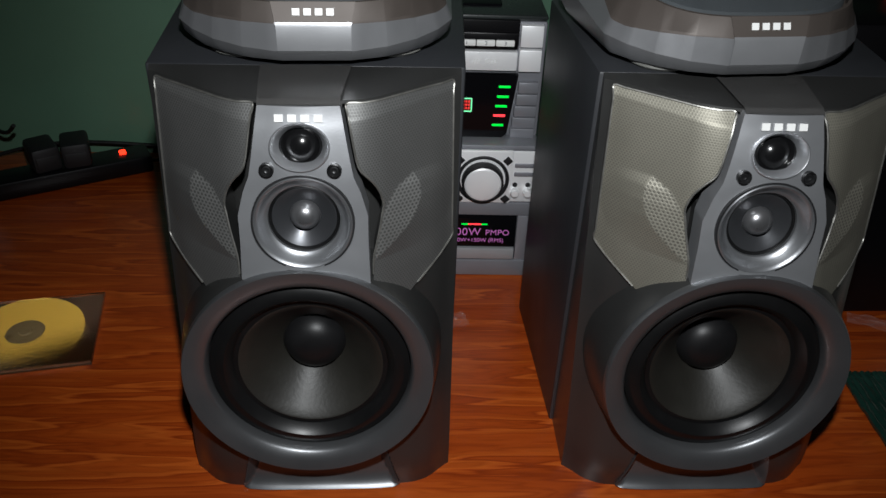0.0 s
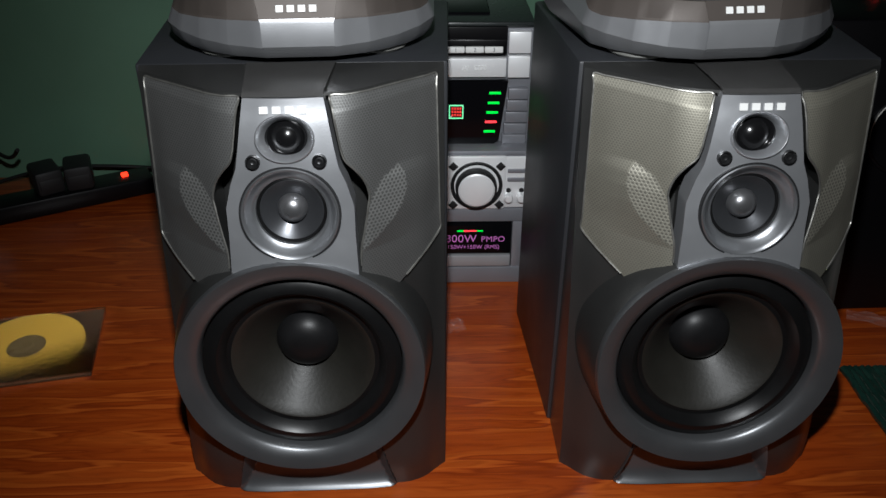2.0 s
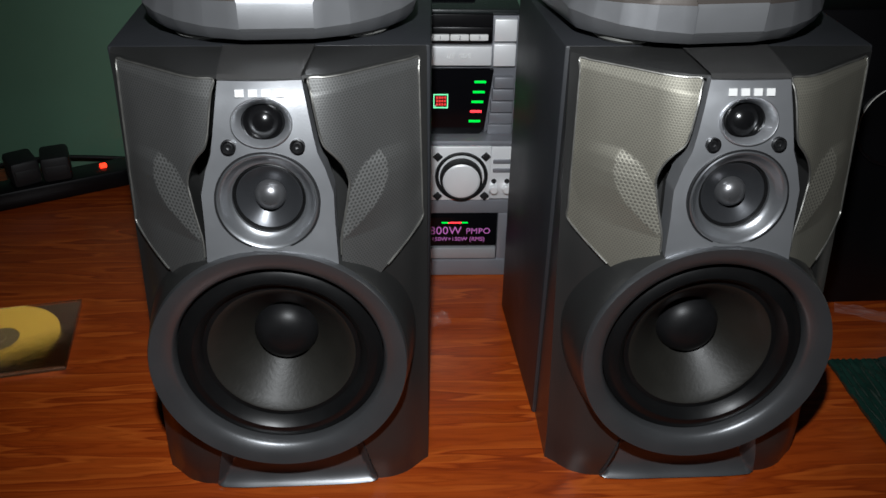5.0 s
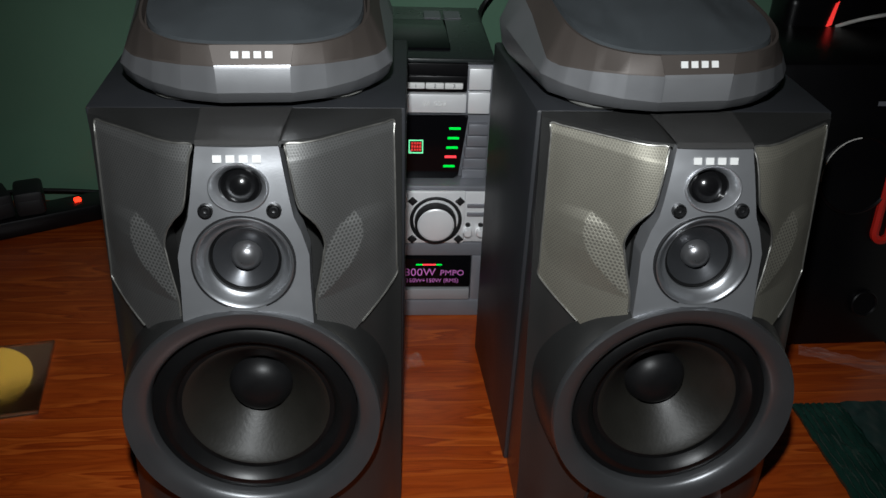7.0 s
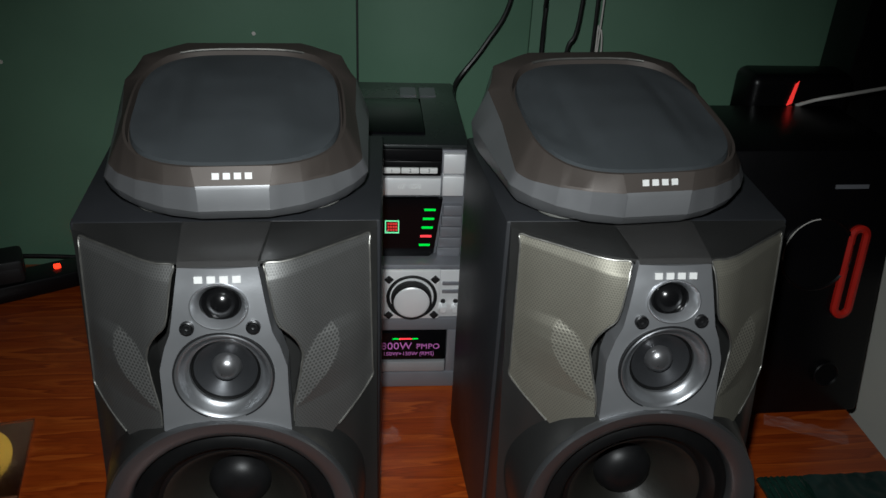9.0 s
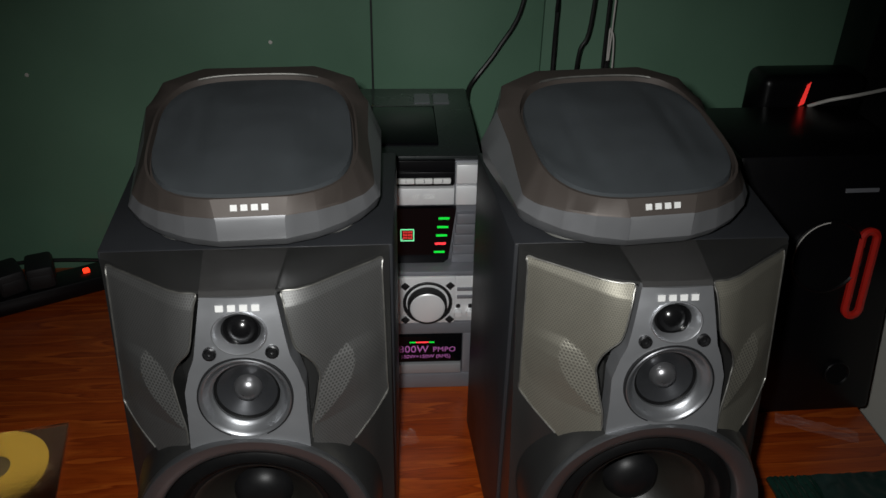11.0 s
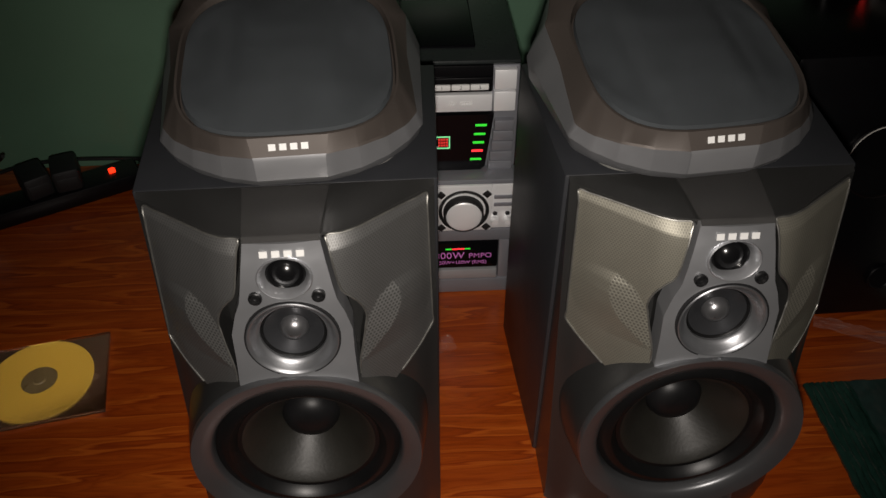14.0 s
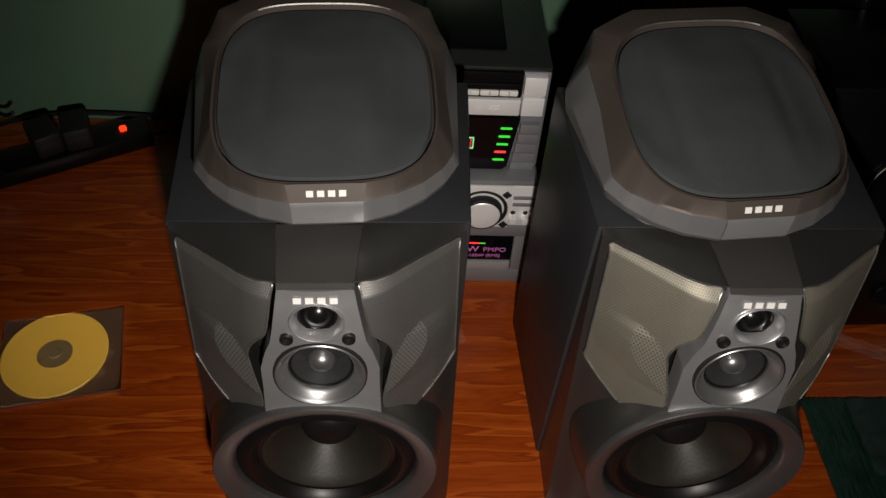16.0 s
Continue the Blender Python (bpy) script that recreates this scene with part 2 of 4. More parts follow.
M_BOARD = surface("dark_green_board", (0.010, 0.032, 0.024), 0.24, 0.0, 0.6, 35, 250, 0.3, 0.2)
M_TEAL = surface("grey_teal_sheet", (0.016, 0.036, 0.032), 0.4, 0.0, 0.7, 45, 300, 0.2)
M_CABLE = surface("black_cable", (0.012, 0.012, 0.012), 0.4, 0.0, 0.2, 90)
M_WIRE = surface("pale_wire", (0.62, 0.60, 0.56), 0.45, 0.0, 0.1, 90)
M_IVORY = surface("off_white_paint", (0.62, 0.61, 0.55), 0.5, 0.0, 0.1, 6, 200, 0.08)
M_FLOOR = surface("grey_cement_floor", (0.22, 0.20, 0.18), 0.6, 0.0, 0.25, 5, 80, 0.3)
M_CEIL = surface("pale_ceiling_board", (0.5, 0.5, 0.47), 0.7, 0.0, 0.1, 4, 90, 0.1)


# ---- mesh helpers ----
def part(name, bm, material, parent=None, label="", place=None, sharp=34):
    me = bpy.data.meshes.new(name)
    bmesh.ops.recalc_face_normals(bm, faces=bm.faces)
    bm.to_mesh(me)
    bm.free()
    me.materials.append(material)
    for p in me.polygons:
        p.use_smooth = True
    me.set_sharp_from_angle(angle=radians(sharp))
    ob = new(name, me)
    if parent is not None:
        ob.parent = parent
    if place is not None:
        ob.matrix_basis = place
    if label:
        ob["label"] = label
    return ob


def thing(name, m, label, category, group="", kind=""):
    ob = new(name)
    ob.empty_display_size = 0.02
    ob.matrix_basis = m
    return tagged(ob, label, category, group, kind)


def box(x0, x1, y0, y1, z0, z1, bevel=0.0, seg=2):
    bm = bmesh.new()
    bmesh.ops.create_cube(bm, size=1.0)
    for v in bm.verts:
        v.co = Vector(((x0 + x1) / 2 + v.co.x * (x1 - x0), (y0 + y1) / 2 + v.co.y * (y1 - y0), (z0 + z1) / 2 + v.co.z * (z1 - z0)))
    if bevel:
        bmesh.ops.bevel(bm, geom=bm.edges[:], offset=bevel, segments=seg, affect="EDGES", profile=0.5)
    return bm


def lathe(profile, segments=64, sx=1.0, sz=1.0, axis="y"):
    """Turns (radius, forward) pairs round the y axis; forward is towards -y. With axis z, forward is up."""
    bm = bmesh.new()
    rings = []
    for r, d in profile:
        if r < 1e-6:
            rings.append([bm.verts.new((0, -d, 0) if axis == "y" else (0, 0, d))])
            continue
        ring = []
        for i in range(segments):
            a = 2 * math.pi * i / segments
            c, s = r * math.cos(a) * sx, r * math.sin(a) * sz
            ring.append(bm.verts.new((c, -d, s) if axis == "y" else (c, s, d)))
        rings.append(ring)
    for a, b in zip(rings, rings[1:]):
        for i in range(segments):
            j = (i + 1) % segments
            q = [a[i % len(a)], a[j % len(a)], b[j % len(b)], b[i % len(b)]]
            q = list(dict.fromkeys(q))
            if len(q) > 2:
                bm.faces.new(q)
    return bm


def tube(points, r, segments=8):
    """A round cable through the points, smoothed."""
    pts = [Vector(p) for p in points]
    dense = []
    for i in range(len(pts) - 1):
        p0, p1, p2, p3 = pts[max(0, i - 1)], pts[i], pts[i + 1], pts[min(len(pts) - 1, i + 2)]
        for k in range(8):
            u = k / 8
            dense.append(0.5 * (2 * p1 + (p2 - p0) * u + (2 * p0 - 5 * p1 + 4 * p2 - p3) * u * u + (3 * p1 - p0 - 3 * p2 + p3) * u ** 3))
    dense.append(pts[-1])
    bm = bmesh.new()
    rings = []
    for i, p in enumerate(dense):
        d = (dense[min(i + 1, len(dense) - 1)] - dense[max(i - 1, 0)]).normalized()
        q = d.to_track_quat("Z", "Y")
        rings.append([bm.verts.new(p + q @ Vector((r * math.cos(a), r * math.sin(a), 0))) for a in [2 * math.pi * k / segments for k in range(segments)]])
    for a, b in zip(rings, rings[1:]):
        for k in range(segments):
            bm.faces.new((a[k], a[(k + 1) % segments], b[(k + 1) % segments], b[k]))
    bm.faces.new(rings[0])
    bm.faces.new(rings[-1])
    return bm


def words(name, text, size, material, parent, place, label="", spread=1.0):
    cu = bpy.data.curves.new(name, "FONT")
    cu.body, cu.size, cu.extrude = text, size, 0.0002
    cu.align_x, cu.align_y, cu.space_character = "RIGHT", "CENTER", spread
    tmp = new("lettering", cu)
    bpy.context.view_layer.update()
    me = bpy.data.meshes.new_from_object(tmp.evaluated_get(bpy.context.evaluated_depsgraph_get()))
    bpy.data.objects.remove(tmp)
    me.materials.clear()
    me.materials.append(material)
    ob = new(name, me)
    ob.parent, ob.matrix_basis = parent, place
    if label:
        ob["label"] = label
    return ob


def badge(width, height):
    """A maker's mark as four plain upright bars."""
    bm = bmesh.new()
    w = width / 4
    for i in range(4):
        b = bmesh.ops.create_cube(bm, size=1.0)["verts"]
        for v in b:
            v.co = Vector((-width / 2 + w * (i + 0.5) + v.co.x * w * 0.66, v.co.y * 0.0006, v.co.z * height))
    return bm


def interp(v, xs, ys):
    return float(np.interp(v, xs, ys))


# ---- room ----
YAW = 5.0
ROOM = pose(0, 0, 0, 0, 0, YAW)
BACK = 1.235
table = thing("table", ROOM, "red-brown wood-grain laminate table against the wall", "table")
part("tabletop", box(-1.15, 0.722, 0.40, BACK - 0.004, -0.03, 0.0, 0.003), M_WOOD, table)
for lx, ly in ((-1.1, 0.45), (0.66, 0.45), (-1.1, 1.15), (0.66, 1.15)):
    part("leg", box(lx - 0.025, lx + 0.025, ly - 0.025, ly + 0.025, -0.75, -0.03, 0.004), M_WOOD, table)
part("apron", box(-1.08, 0.64, 0.44, 0.46, -0.11, -0.03), M_WOOD, table)

floor = tagged(part("floor", box(-2.0, 2.0, -2.0, 1.4, -0.80, -0.75), M_FLOOR, None, "", ROOM), "grey cement floor under the table", "floor", kind="structure")
ceiling = tagged(part("ceiling", box(-2.0, 2.0, -2.0, 1.4, 1.75, 1.80), M_CEIL, None, "", ROOM), "pale board ceiling of the dark room", "ceiling", kind="structure")
wall_north = tagged(new("wall_north"), "green painted board wall with joints", "wall", kind="structure")
wall_north.matrix_basis = ROOM
part("panel", box(-2.0, 0.0890, BACK, BACK + 0.06, -0.75, 1.75, 0.0015), M_WALL, wall_north)
part("panel", box(0.0915, 0.341, BACK - 0.003, BACK + 0.06, -0.75, 1.75, 0.0015), M_WALL, wall_north)
part("panel", box(0.3425, 2.0, BACK, BACK + 0.06, -0.75, 1.75, 0.0015), M_WALL, wall_north)
part("panel", box(0.0890, 0.0915, BACK + 0.004, BACK + 0.06, -0.75, 1.75), M_BLACK, wall_north)
for nm, b in (("wall_south", (-2.0, 2.0, -2.06, -2.0)), ("wall_west", (-2.06, -2.0, -2.06, 1.4)), ("wall_east", (2.0, 2.06, -2.06, 1.4))):
    tagged(part(nm, box(*b, -0.75, 1.75), M_WALL, None, "", ROOM), "green painted wall of the dark room", "wall", kind="structure")


# ---- hi-fi speakers ----
ZS = (0.0, 0.03, 0.2, 0.285, 0.327, 0.362, 0.373)
XS = (0.0, 0.05, 0.09, 0.106, 0.119)
DEPTH = ((0.085, 0.085, 0.081, 0.071, 0.055), (0.095, 0.094, 0.089, 0.075, 0.054), (0.096, 0.088, 0.060, 0.046, 0.026), (0.083, 0.074, 0.044, 0.030, 0.014),
         (0.078, 0.066, 0.035, 0.022, 0.008), (0.068, 0.057, 0.026, 0.0145, 0.004), (0.062, 0.052, 0.022, 0.011, 0.002))


STEP = 0.001
GX, GZ = np.arange(-0.140, 0.1401, STEP), np.arange(-0.02, 0.3901, STEP)
FIELD = np.array([[interp(z, ZS, [interp(abs(x), XS, row) for row in DEPTH]) for x in GX] for z in GZ[::3]])
FIELD = np.array([np.interp(GZ, GZ[::3], col) for col in FIELD.T]).T
for axis, reach in ((0, 15), (1, 11)):
    wide = np.pad(FIELD, [(reach, reach) if k == axis else (0, 0) for k in (0, 1)], mode="edge")
    FIELD = sum(np.roll(wide, -k, axis)[:FIELD.shape[0], :FIELD.shape[1]] for k in range(2 * reach + 1)) / (2 * reach + 1)


def front(x, z):
    """How far the speaker's moulded front stands before its cabinet; the bends are rounded."""
    i, j = (z - GZ[0]) / STEP, (x - GX[0]) / STEP
    i0, j0 = int(min(max(i, 0), len(GZ) - 2)), int(min(max(j, 0), len(GX) - 2))
    u, v = i - i0, j - j0
    return float((1 - u) * ((1 - v) * FIELD[i0, j0] + v * FIELD[i0, j0 + 1]) + u * ((1 - v) * FIELD[i0 + 1, j0] + v * FIELD[i0 + 1, j0 + 1]))


def patch(z0, z1, nz, left, right, nx, depth, thick, holes=()):
    """A sheet over the front, from left(z) to right(z), its face depth(x, z) forward; holes are (x, z, rx, rz)."""
    bm = bmesh.new()
    grid = []
    for i in range(nz + 1):
        z = z0 + (z1 - z0) * i / nz
        a, b = left(z), right(z)
        grid.append([bm.verts.new((a + (b - a) * j / nx, -depth(a + (b - a) * j / nx, z), z)) for j in range(nx + 1)])
    for i in range(nz):
        for j in range(nx):
            q = (grid[i][j], grid[i][j + 1], grid[i + 1][j + 1], grid[i + 1][j])
            c = sum((v.co for v in q), Vector()) / 4
            if not any(((c.x - hx) / rx) ** 2 + ((c.z - hz) / rz) ** 2 < 1 for hx, hz, rx, rz in holes):
                bm.faces.new(q)
    bmesh.ops.delete(bm, geom=[v for v in bm.verts if not v.link_faces], context="VERTS")
    if thick:
        ret = bmesh.ops.extrude_face_region(bm, geom=bm.faces[:])
        for v in ret["geom"]:
            if isinstance(v, bmesh.types.BMVert):
                v.co.y += thick
    return bm


WOOFER, MID, TWEETER = (-0.0025, 0.1468), (0.0, 0.2858), (0.0, 0.3428)


def half_panel(z):
    """Half the width of the waisted centre panel."""
    return interp(z, (0.205, 0.240, 0.268, 0.290, 0.308, 0.320, 0.333, 0.370), (0.0495, 0.0485, 0.0475, 0.0475, 0.0425, 0.0375, 0.0350, 0.0288))


def inner_grille(z):
    """The grille's inner edge, which bows round the midrange."""
    return interp(z, (0.209, 0.217, 0.252, 0.276, 0.296, 0.311, 0.325, 0.337, 0.369), (0.0520, 0.0510, 0.0508, 0.0560, 0.0592, 0.0530, 0.0408, 0.0385, 0.0330))


def scoop(z):
    return interp(z, (0.002, 0.056), (0.0715, 0.0595))


LEAF_Z = (0.250, 0.260, 0.271, 0.280, 0.292, 0.303, 0.311)


def leaf_inside(z):
    return interp(z, LEAF_Z, (0.0500, 0.0515, 0.0540, 0.0570, 0.0608, 0.0680, 0.0810))


def leaf_crease(z):
    return interp(z, LEAF_Z, (0.0500, 0.0640, 0.0765, 0.0832, 0.0872, 0.0862, 0.0810))


def leaf(x, z):
    """A round swelling of the grille whose inner slope is leaf-shaped; the two slopes meet in a curved crease."""
    x, dz = abs(x), (z - 0.284) / 0.0325
    if abs(dz) >= 1:
        return 0.0
    c, high = leaf_crease(z), interp(z, LEAF_Z, (0.0, 0.0022, 0.0042, 0.0052, 0.0054, 0.0038, 0.0))
    if x < c:
        i = leaf_inside(z)
        return high * max(0.0, (x - i) / max(1e-4, c - i)) if x > i else 0.0
    o = 0.0905 + 0.0225 * math.sqrt(1 - dz * dz)
    return high * ((o - x) / max(1e-4, o - c)) ** 0.8 if x < o else 0.0


def hollow(x, z):
    """How far the moulding is sunk: in the gap beside the centre panel and under the foot scoop."""
    x = abs(x)
    if z > 0.215:
        a, b = half_panel(z), inner_grille(z)
        if z < 0.366 and a - 0.005 < x < b + 0.005:
            return 0.030
        if 0.352 < z < 0.3675 and b - 0.002 < x < 0.1095:
            return 0.014
    if z < 0.054 and x < scoop(z) - 0.001:
        return 0.035
    return 0.0


def lip(x, z):
    """The scooped foot: a hollow that leans out to a lip, with a slanting cheek at either end."""
    k = min(1.0, max(0.0, (z - 0.002) / 0.054))
    cheek = min(1.0, max(0.0, (scoop(z) - abs(x)) / (0.005 + 0.012 * k)))
    bed = front(x, z) + 0.005 * (1 - k) ** 6 - 0.024 * k ** 0.7
    return bed * cheek + (front(x, z) + 0.0025) * (1 - cheek)


def speaker(m, label):
    sp = thing("speaker", m, label, "speaker", "pair of hi-fi speakers")
    bm = box(-0.1215, 0.1215, 0.0, 0.188, 0.0, 0.3745, 0.0025)
    for v in bm.verts:
        v.co.x *= 1 + 0.42 * v.co.y
    part("cabinet", bm, M_CAB, sp, "dark vinyl-covered box")
    holes = [(*WOOFER, 0.0985, 0.0985), (*MID, 0.038, 0.038), (*TWEETER, 0.0195, 0.0165)]
    bm = patch(0.0, 0.371, 168, lambda z: -0.1180, lambda z: 0.1180, 150, lambda x, z: front(x, z) - hollow(x, z), 0.0, holes)
    # the sides, top and foot of the moulding run back to the cabinet
    edge = [e for e in bm.edges if e.is_boundary and (all(abs(v.co.x) > 0.1179 for v in e.verts) or min(v.co.z for v in e.verts) > 0.3709 or max(v.co.z for v in e.verts) < 0.0001)]
    ret = bmesh.ops.extrude_edge_only(bm, edges=edge)
    for v in ret["geom"]:
        if isinstance(v, bmesh.types.BMVert):
            v.co.z += 0.003 if v.co.z > 0.3709 else 0.0
            v.co.y = -0.0005
    part("front_moulding", bm, M_BAFFLE, sp, "graphite grey moulded front", sharp=28)
    # centre panel with its waisted outline
    part("centre_panel", patch(0.205, 0.370, 80, lambda z: -half_panel(z), half_panel, 50, lambda x, z: front(x * 0.6, z) + 0.004, 0.02,
                               [(*MID, 0.0355, 0.0355), (*TWEETER, 0.0196, 0.0162), (*WOOFER, 0.1010, 0.1010)]), M_PANEL, sp, "silver-grey panel round the drivers", sharp=28)
    # grilles: an ear-shaped swelling in each
    oz, ox = (0.209, 0.241, 0.369), (0.074, 0.1140, 0.1115)

    def face(x, z):
        """The grille's face: its top edge is bent back, more so near the middle."""
        bend = max(0.0, z - interp(abs(x), (0.033, 0.111), (0.3585, 0.3630)))
        return front(x, z) + 0.0050 + leaf(x, z) - 0.5 * bend

    for s in (-1, 1):
        inner, outer = (lambda z: s * inner_grille(z)), (lambda z: s * interp(z, oz, ox))
        mesh = part("grille", patch(0.209, 0.369, 110, inner, outer, 80, face, 0.032, [(*WOOFER, 0.1015, 0.1015)]), M_GRILLE, sp, "grey punched mesh with an ear-shaped swelling", sharp=24)
        mesh.data.materials.append(M_LEAF)
        mesh.data.materials.append(M_BAFFLE)
        for p in mesh.data.polygons:
            if abs(p.normal.y) < 0.12:
                p.material_index = 2
                continue
            x, z = abs(p.center.x), p.center.z
            if 0.2505 < z < 0.3105 and leaf_inside(z) < x < leaf_crease(z):
                p.material_index = 1
        rim = [(inner(z), z) for z in np.linspace(0.2095, 0.3685, 22)] + [(inner(0.3685) * (1 - k) + outer(0.3685) * k, 0.3685) for k in (0.15, 0.3, 0.45, 0.6, 0.75, 0.9)]
        rim += [(outer(z), z) for z in np.linspace(0.3685, 0.2095, 20)]
        rim = [(x, z) for x, z in rim if math.hypot(x - WOOFER[0], z - WOOFER[1]) > 0.103]
        # a paler bead draws the glint along the mesh's worn border
        part("edge_bead", tube([(x, -face(x, z) - 0.0001, z) for x, z in rim], 0.0009, 6), M_BEAD, mesh, "bright worn edge with a painted glint")
    # woofer
    wp = pose(WOOFER[0], -0.1020, WOOFER[1], -3.5, 0, 0)
    woofer = part("woofer_ring", lathe([(0.1000, -0.06), (0.1022, -0.0080), (0.1020, -0.0025), (0.1010, -0.0006), (0.0994, -0.0010), (0.0930, -0.0028), (0.0860, -0.0062), (0.0838, -0.0092), (0.0830, -0.0150), (0.0822, -0.03)], 96), M_RING, sp, "grey rounded trim ring", wp)
    part("woofer_housing", lathe([(0.1105, -0.060), (0.1095, -0.044), (0.1062, -0.024), (0.1030, -0.0090), (0.1015, -0.006)], 96), M_BAFFLE, woofer, "graphite flared housing")
    part("rubber_surround", lathe([(0.0822, -0.0155), (0.0785, -0.0135), (0.0740, -0.0108), (0.0700, -0.0110), (0.0665, -0.0145), (0.0635, -0.0200), (0.0612, -0.0205), (0.0590, -0.0205)], 96), M_RUBBER, woofer, "black rubber roll")
    part("woofer_cone", lathe([(0.0597, -0.0200), (0.058, -0.0207), (0.051, -0.0280), (0.040, -0.0400), (0.030, -0.0510), (0.022, -0.0600)], 96), M_CONE, woofer, "dusty olive-grey paper cone")
    part("dust_cap", lathe([(0.0272, -0.0560), (0.0268, -0.0535), (0.0232, -0.0470), (0.0170, -0.0420), (0.0088, -0.0394), (0.0, -0.0385)], 64), M_CAP, woofer, "black domed dust cap")
    # midrange
    my = -front(0, MID[1]) - 0.004
    mp = pose(MID[0], my, MID[1], -7, 0, 0)
    midrange = part("midrange_ring", lathe([(0.0366, -0.004), (0.0365, 0.0008), (0.0358, 0.0015), (0.0349, 0.0012), (0.0330, -0.0012), (0.0305, -0.0052), (0.0278, -0.0076), (0.0268, -0.0080), (0.0264, -0.0105)], 72), M_FLARE, sp, "silver flared ring", mp)
    part("gap_ring", lathe([(0.0379, -0.003), (0.0378, 0.0004), (0.0366, 0.0004), (0.0364, -0.003)], 72), M_BLACK, midrange, "dark gap round the ring")
    part("midrange_roll", lathe([(0.0268, -0.0110), (0.0262, -0.0098), (0.0253, -0.0094), (0.0244, -0.0104), (0.0240, -0.0116)], 72), M_RUBBER, midrange, "black rubber roll")
    part("midrange_cone", lathe([(0.0243, -0.0112), (0.0236, -0.0110), (0.0200, -0.0128), (0.0150, -0.0158), (0.0105, -0.0182)], 72), M_MIDCONE, midrange, "dark grey satin cone")
    part("midrange_dome", lathe([(0.0116, -0.0174), (0.0112, -0.0145), (0.0092, -0.0105), (0.0050, -0.0080), (0.0, -0.0072)], 48), M_CHROME, midrange, "shiny silver dome")
    # tweeter
    ty = -front(0, TWEETER[1]) - 0.004
    tp = pose(TWEETER[0], ty, TWEETER[1], -16, 0, 0)
    tweeter = part("tweeter_horn", lathe([(0.0216, -0.004), (0.0215, 0.0008), (0.0207, 0.0015), (0.0200, 0.0010), (0.0180, -0.0030), (0.0160, -0.0062), (0.0152, -0.0100)], 64, 1.0, 0.82), M_PANEL, sp, "silver oval horn", tp)
    part("tweeter_dome", lathe([(0.0156, -0.0085), (0.0138, -0.0078), (0.0120, -0.0098), (0.0105, -0.0080), (0.0066, -0.0048), (0.0, -0.0036)], 48), M_DOME, tweeter, "black dome")
    for s in (-1, 1):
        sy = -front(0.024 * 0.6, 0.3265) - 0.004
        part("screw", lathe([(0.0054, -0.002), (0.0053, 0.0012), (0.0045, 0.0016), (0.0036, 0.0002), (0.0031, -0.0005), (0.0019, -0.0003), (0.0, -0.0012)], 24), M_SCREW, sp, "black recessed screw", pose(s * 0.0240, sy - 0.0016, 0.3265, -12, 0, 0))
        part("screw", lathe([(0.0045, -0.002), (0.0044, 0.001), (0.003, 0.0012), (0.0, 0.0002)], 20), M_SCREW, sp, "black recessed screw", pose(s * 0.0545, -lip(0.0545, 0.047) - 0.0005, 0.047))
    part("foot_scoop", patch(0.002, 0.056, 40, lambda z: -scoop(z), scoop, 70, lip, 0.010), M_RING, sp, "graphite scooped foot", sharp=24)
    # strip over the top, between two fine grooves
    bm = bmesh.new()
    rows = [[bm.verts.new((s * h, -y, z)) for s in (-1, 1)] for h, y, z in ((0.0288, 0.0665, 0.3708), (0.0291, 0.0620, 0.3735), (0.0310, 0.040, 0.3748), (0.0345, 0.004, 0.3762), (0.0345, 0.002, 0.3745))]
    for a, b in zip(rows, rows[1:]):
        bm.faces.new((a[0], a[1], b[1], b[0]))
    bmesh.ops.solidify(bm, geom=bm.faces[:], thickness=0.002)
    part("top_strip", bm, M_STRIP, sp, "graphite strip over the top", sharp=40)
    part("maker_mark", badge(0.0365, 0.0052), M_WHITE, sp, "white printed mark of four bars", pose(0, -front(0, 0.3625) - 0.0047, 0.3625, -20, 0, 0))
    return sp


left_speaker = speaker(pose(-0.0705, 0.642, 0, 0, 0, 5.5), "dark grey three-way hi-fi speaker standing on the table")
right_speaker = copy_thing(left_speaker, pose(0.2740, 0.669, 0, 0, 0, 5.0))
right_speaker["label"] = "grey three-way hi-fi speaker with lighter olive grilles on the table"
# the right speaker's grilles take the lighter olive meshes
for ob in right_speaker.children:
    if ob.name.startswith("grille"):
        for slot, olive_mesh in zip(ob.material_slots, (M_OLIVE, M_OLIVE_LEAF)):
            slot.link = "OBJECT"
            slot.material = olive_mesh


# ---- small surround speakers lying on them ----
OUTLINE = ((-0.028, 0.0), (0.028, 0.0), (0.0538, 0.0079), (0.0763, 0.0209), (0.0939, 0.0373), (0.1062, 0.0555), (0.1145, 0.168), (0.098, 0.200), (0.056, 0.217), (-0.056, 0.217), (-0.098, 0.200), (-0.1145, 0.168), (-0.1062, 0.0555), (-0.0939, 0.0373), (-0.0763, 0.0209), (-0.0538, 0.0079))
HUB = (0.0, 0.100)


def ray_out(a):
    """The outline's distance from the hub at angle a."""
    dx, dy = math.cos(a), math.sin(a)
    best = 0.0
    for (x0, y0), (x1, y1) in zip(OUTLINE, OUTLINE[1:] + OUTLINE[:1]):
        ex, ey = x1 - x0, y1 - y0
        det = dx * -ey + ex * dy
        if abs(det) < 1e-9:
            continue
        px, py = x0 - HUB[0], y0 - HUB[1]
        d, u = (px * -ey + ex * py) / det, (dx * py - dy * px) / det
        if d > 0 and -1e-6 <= u <= 1 + 1e-6:
            best = max(best, d)
    return best


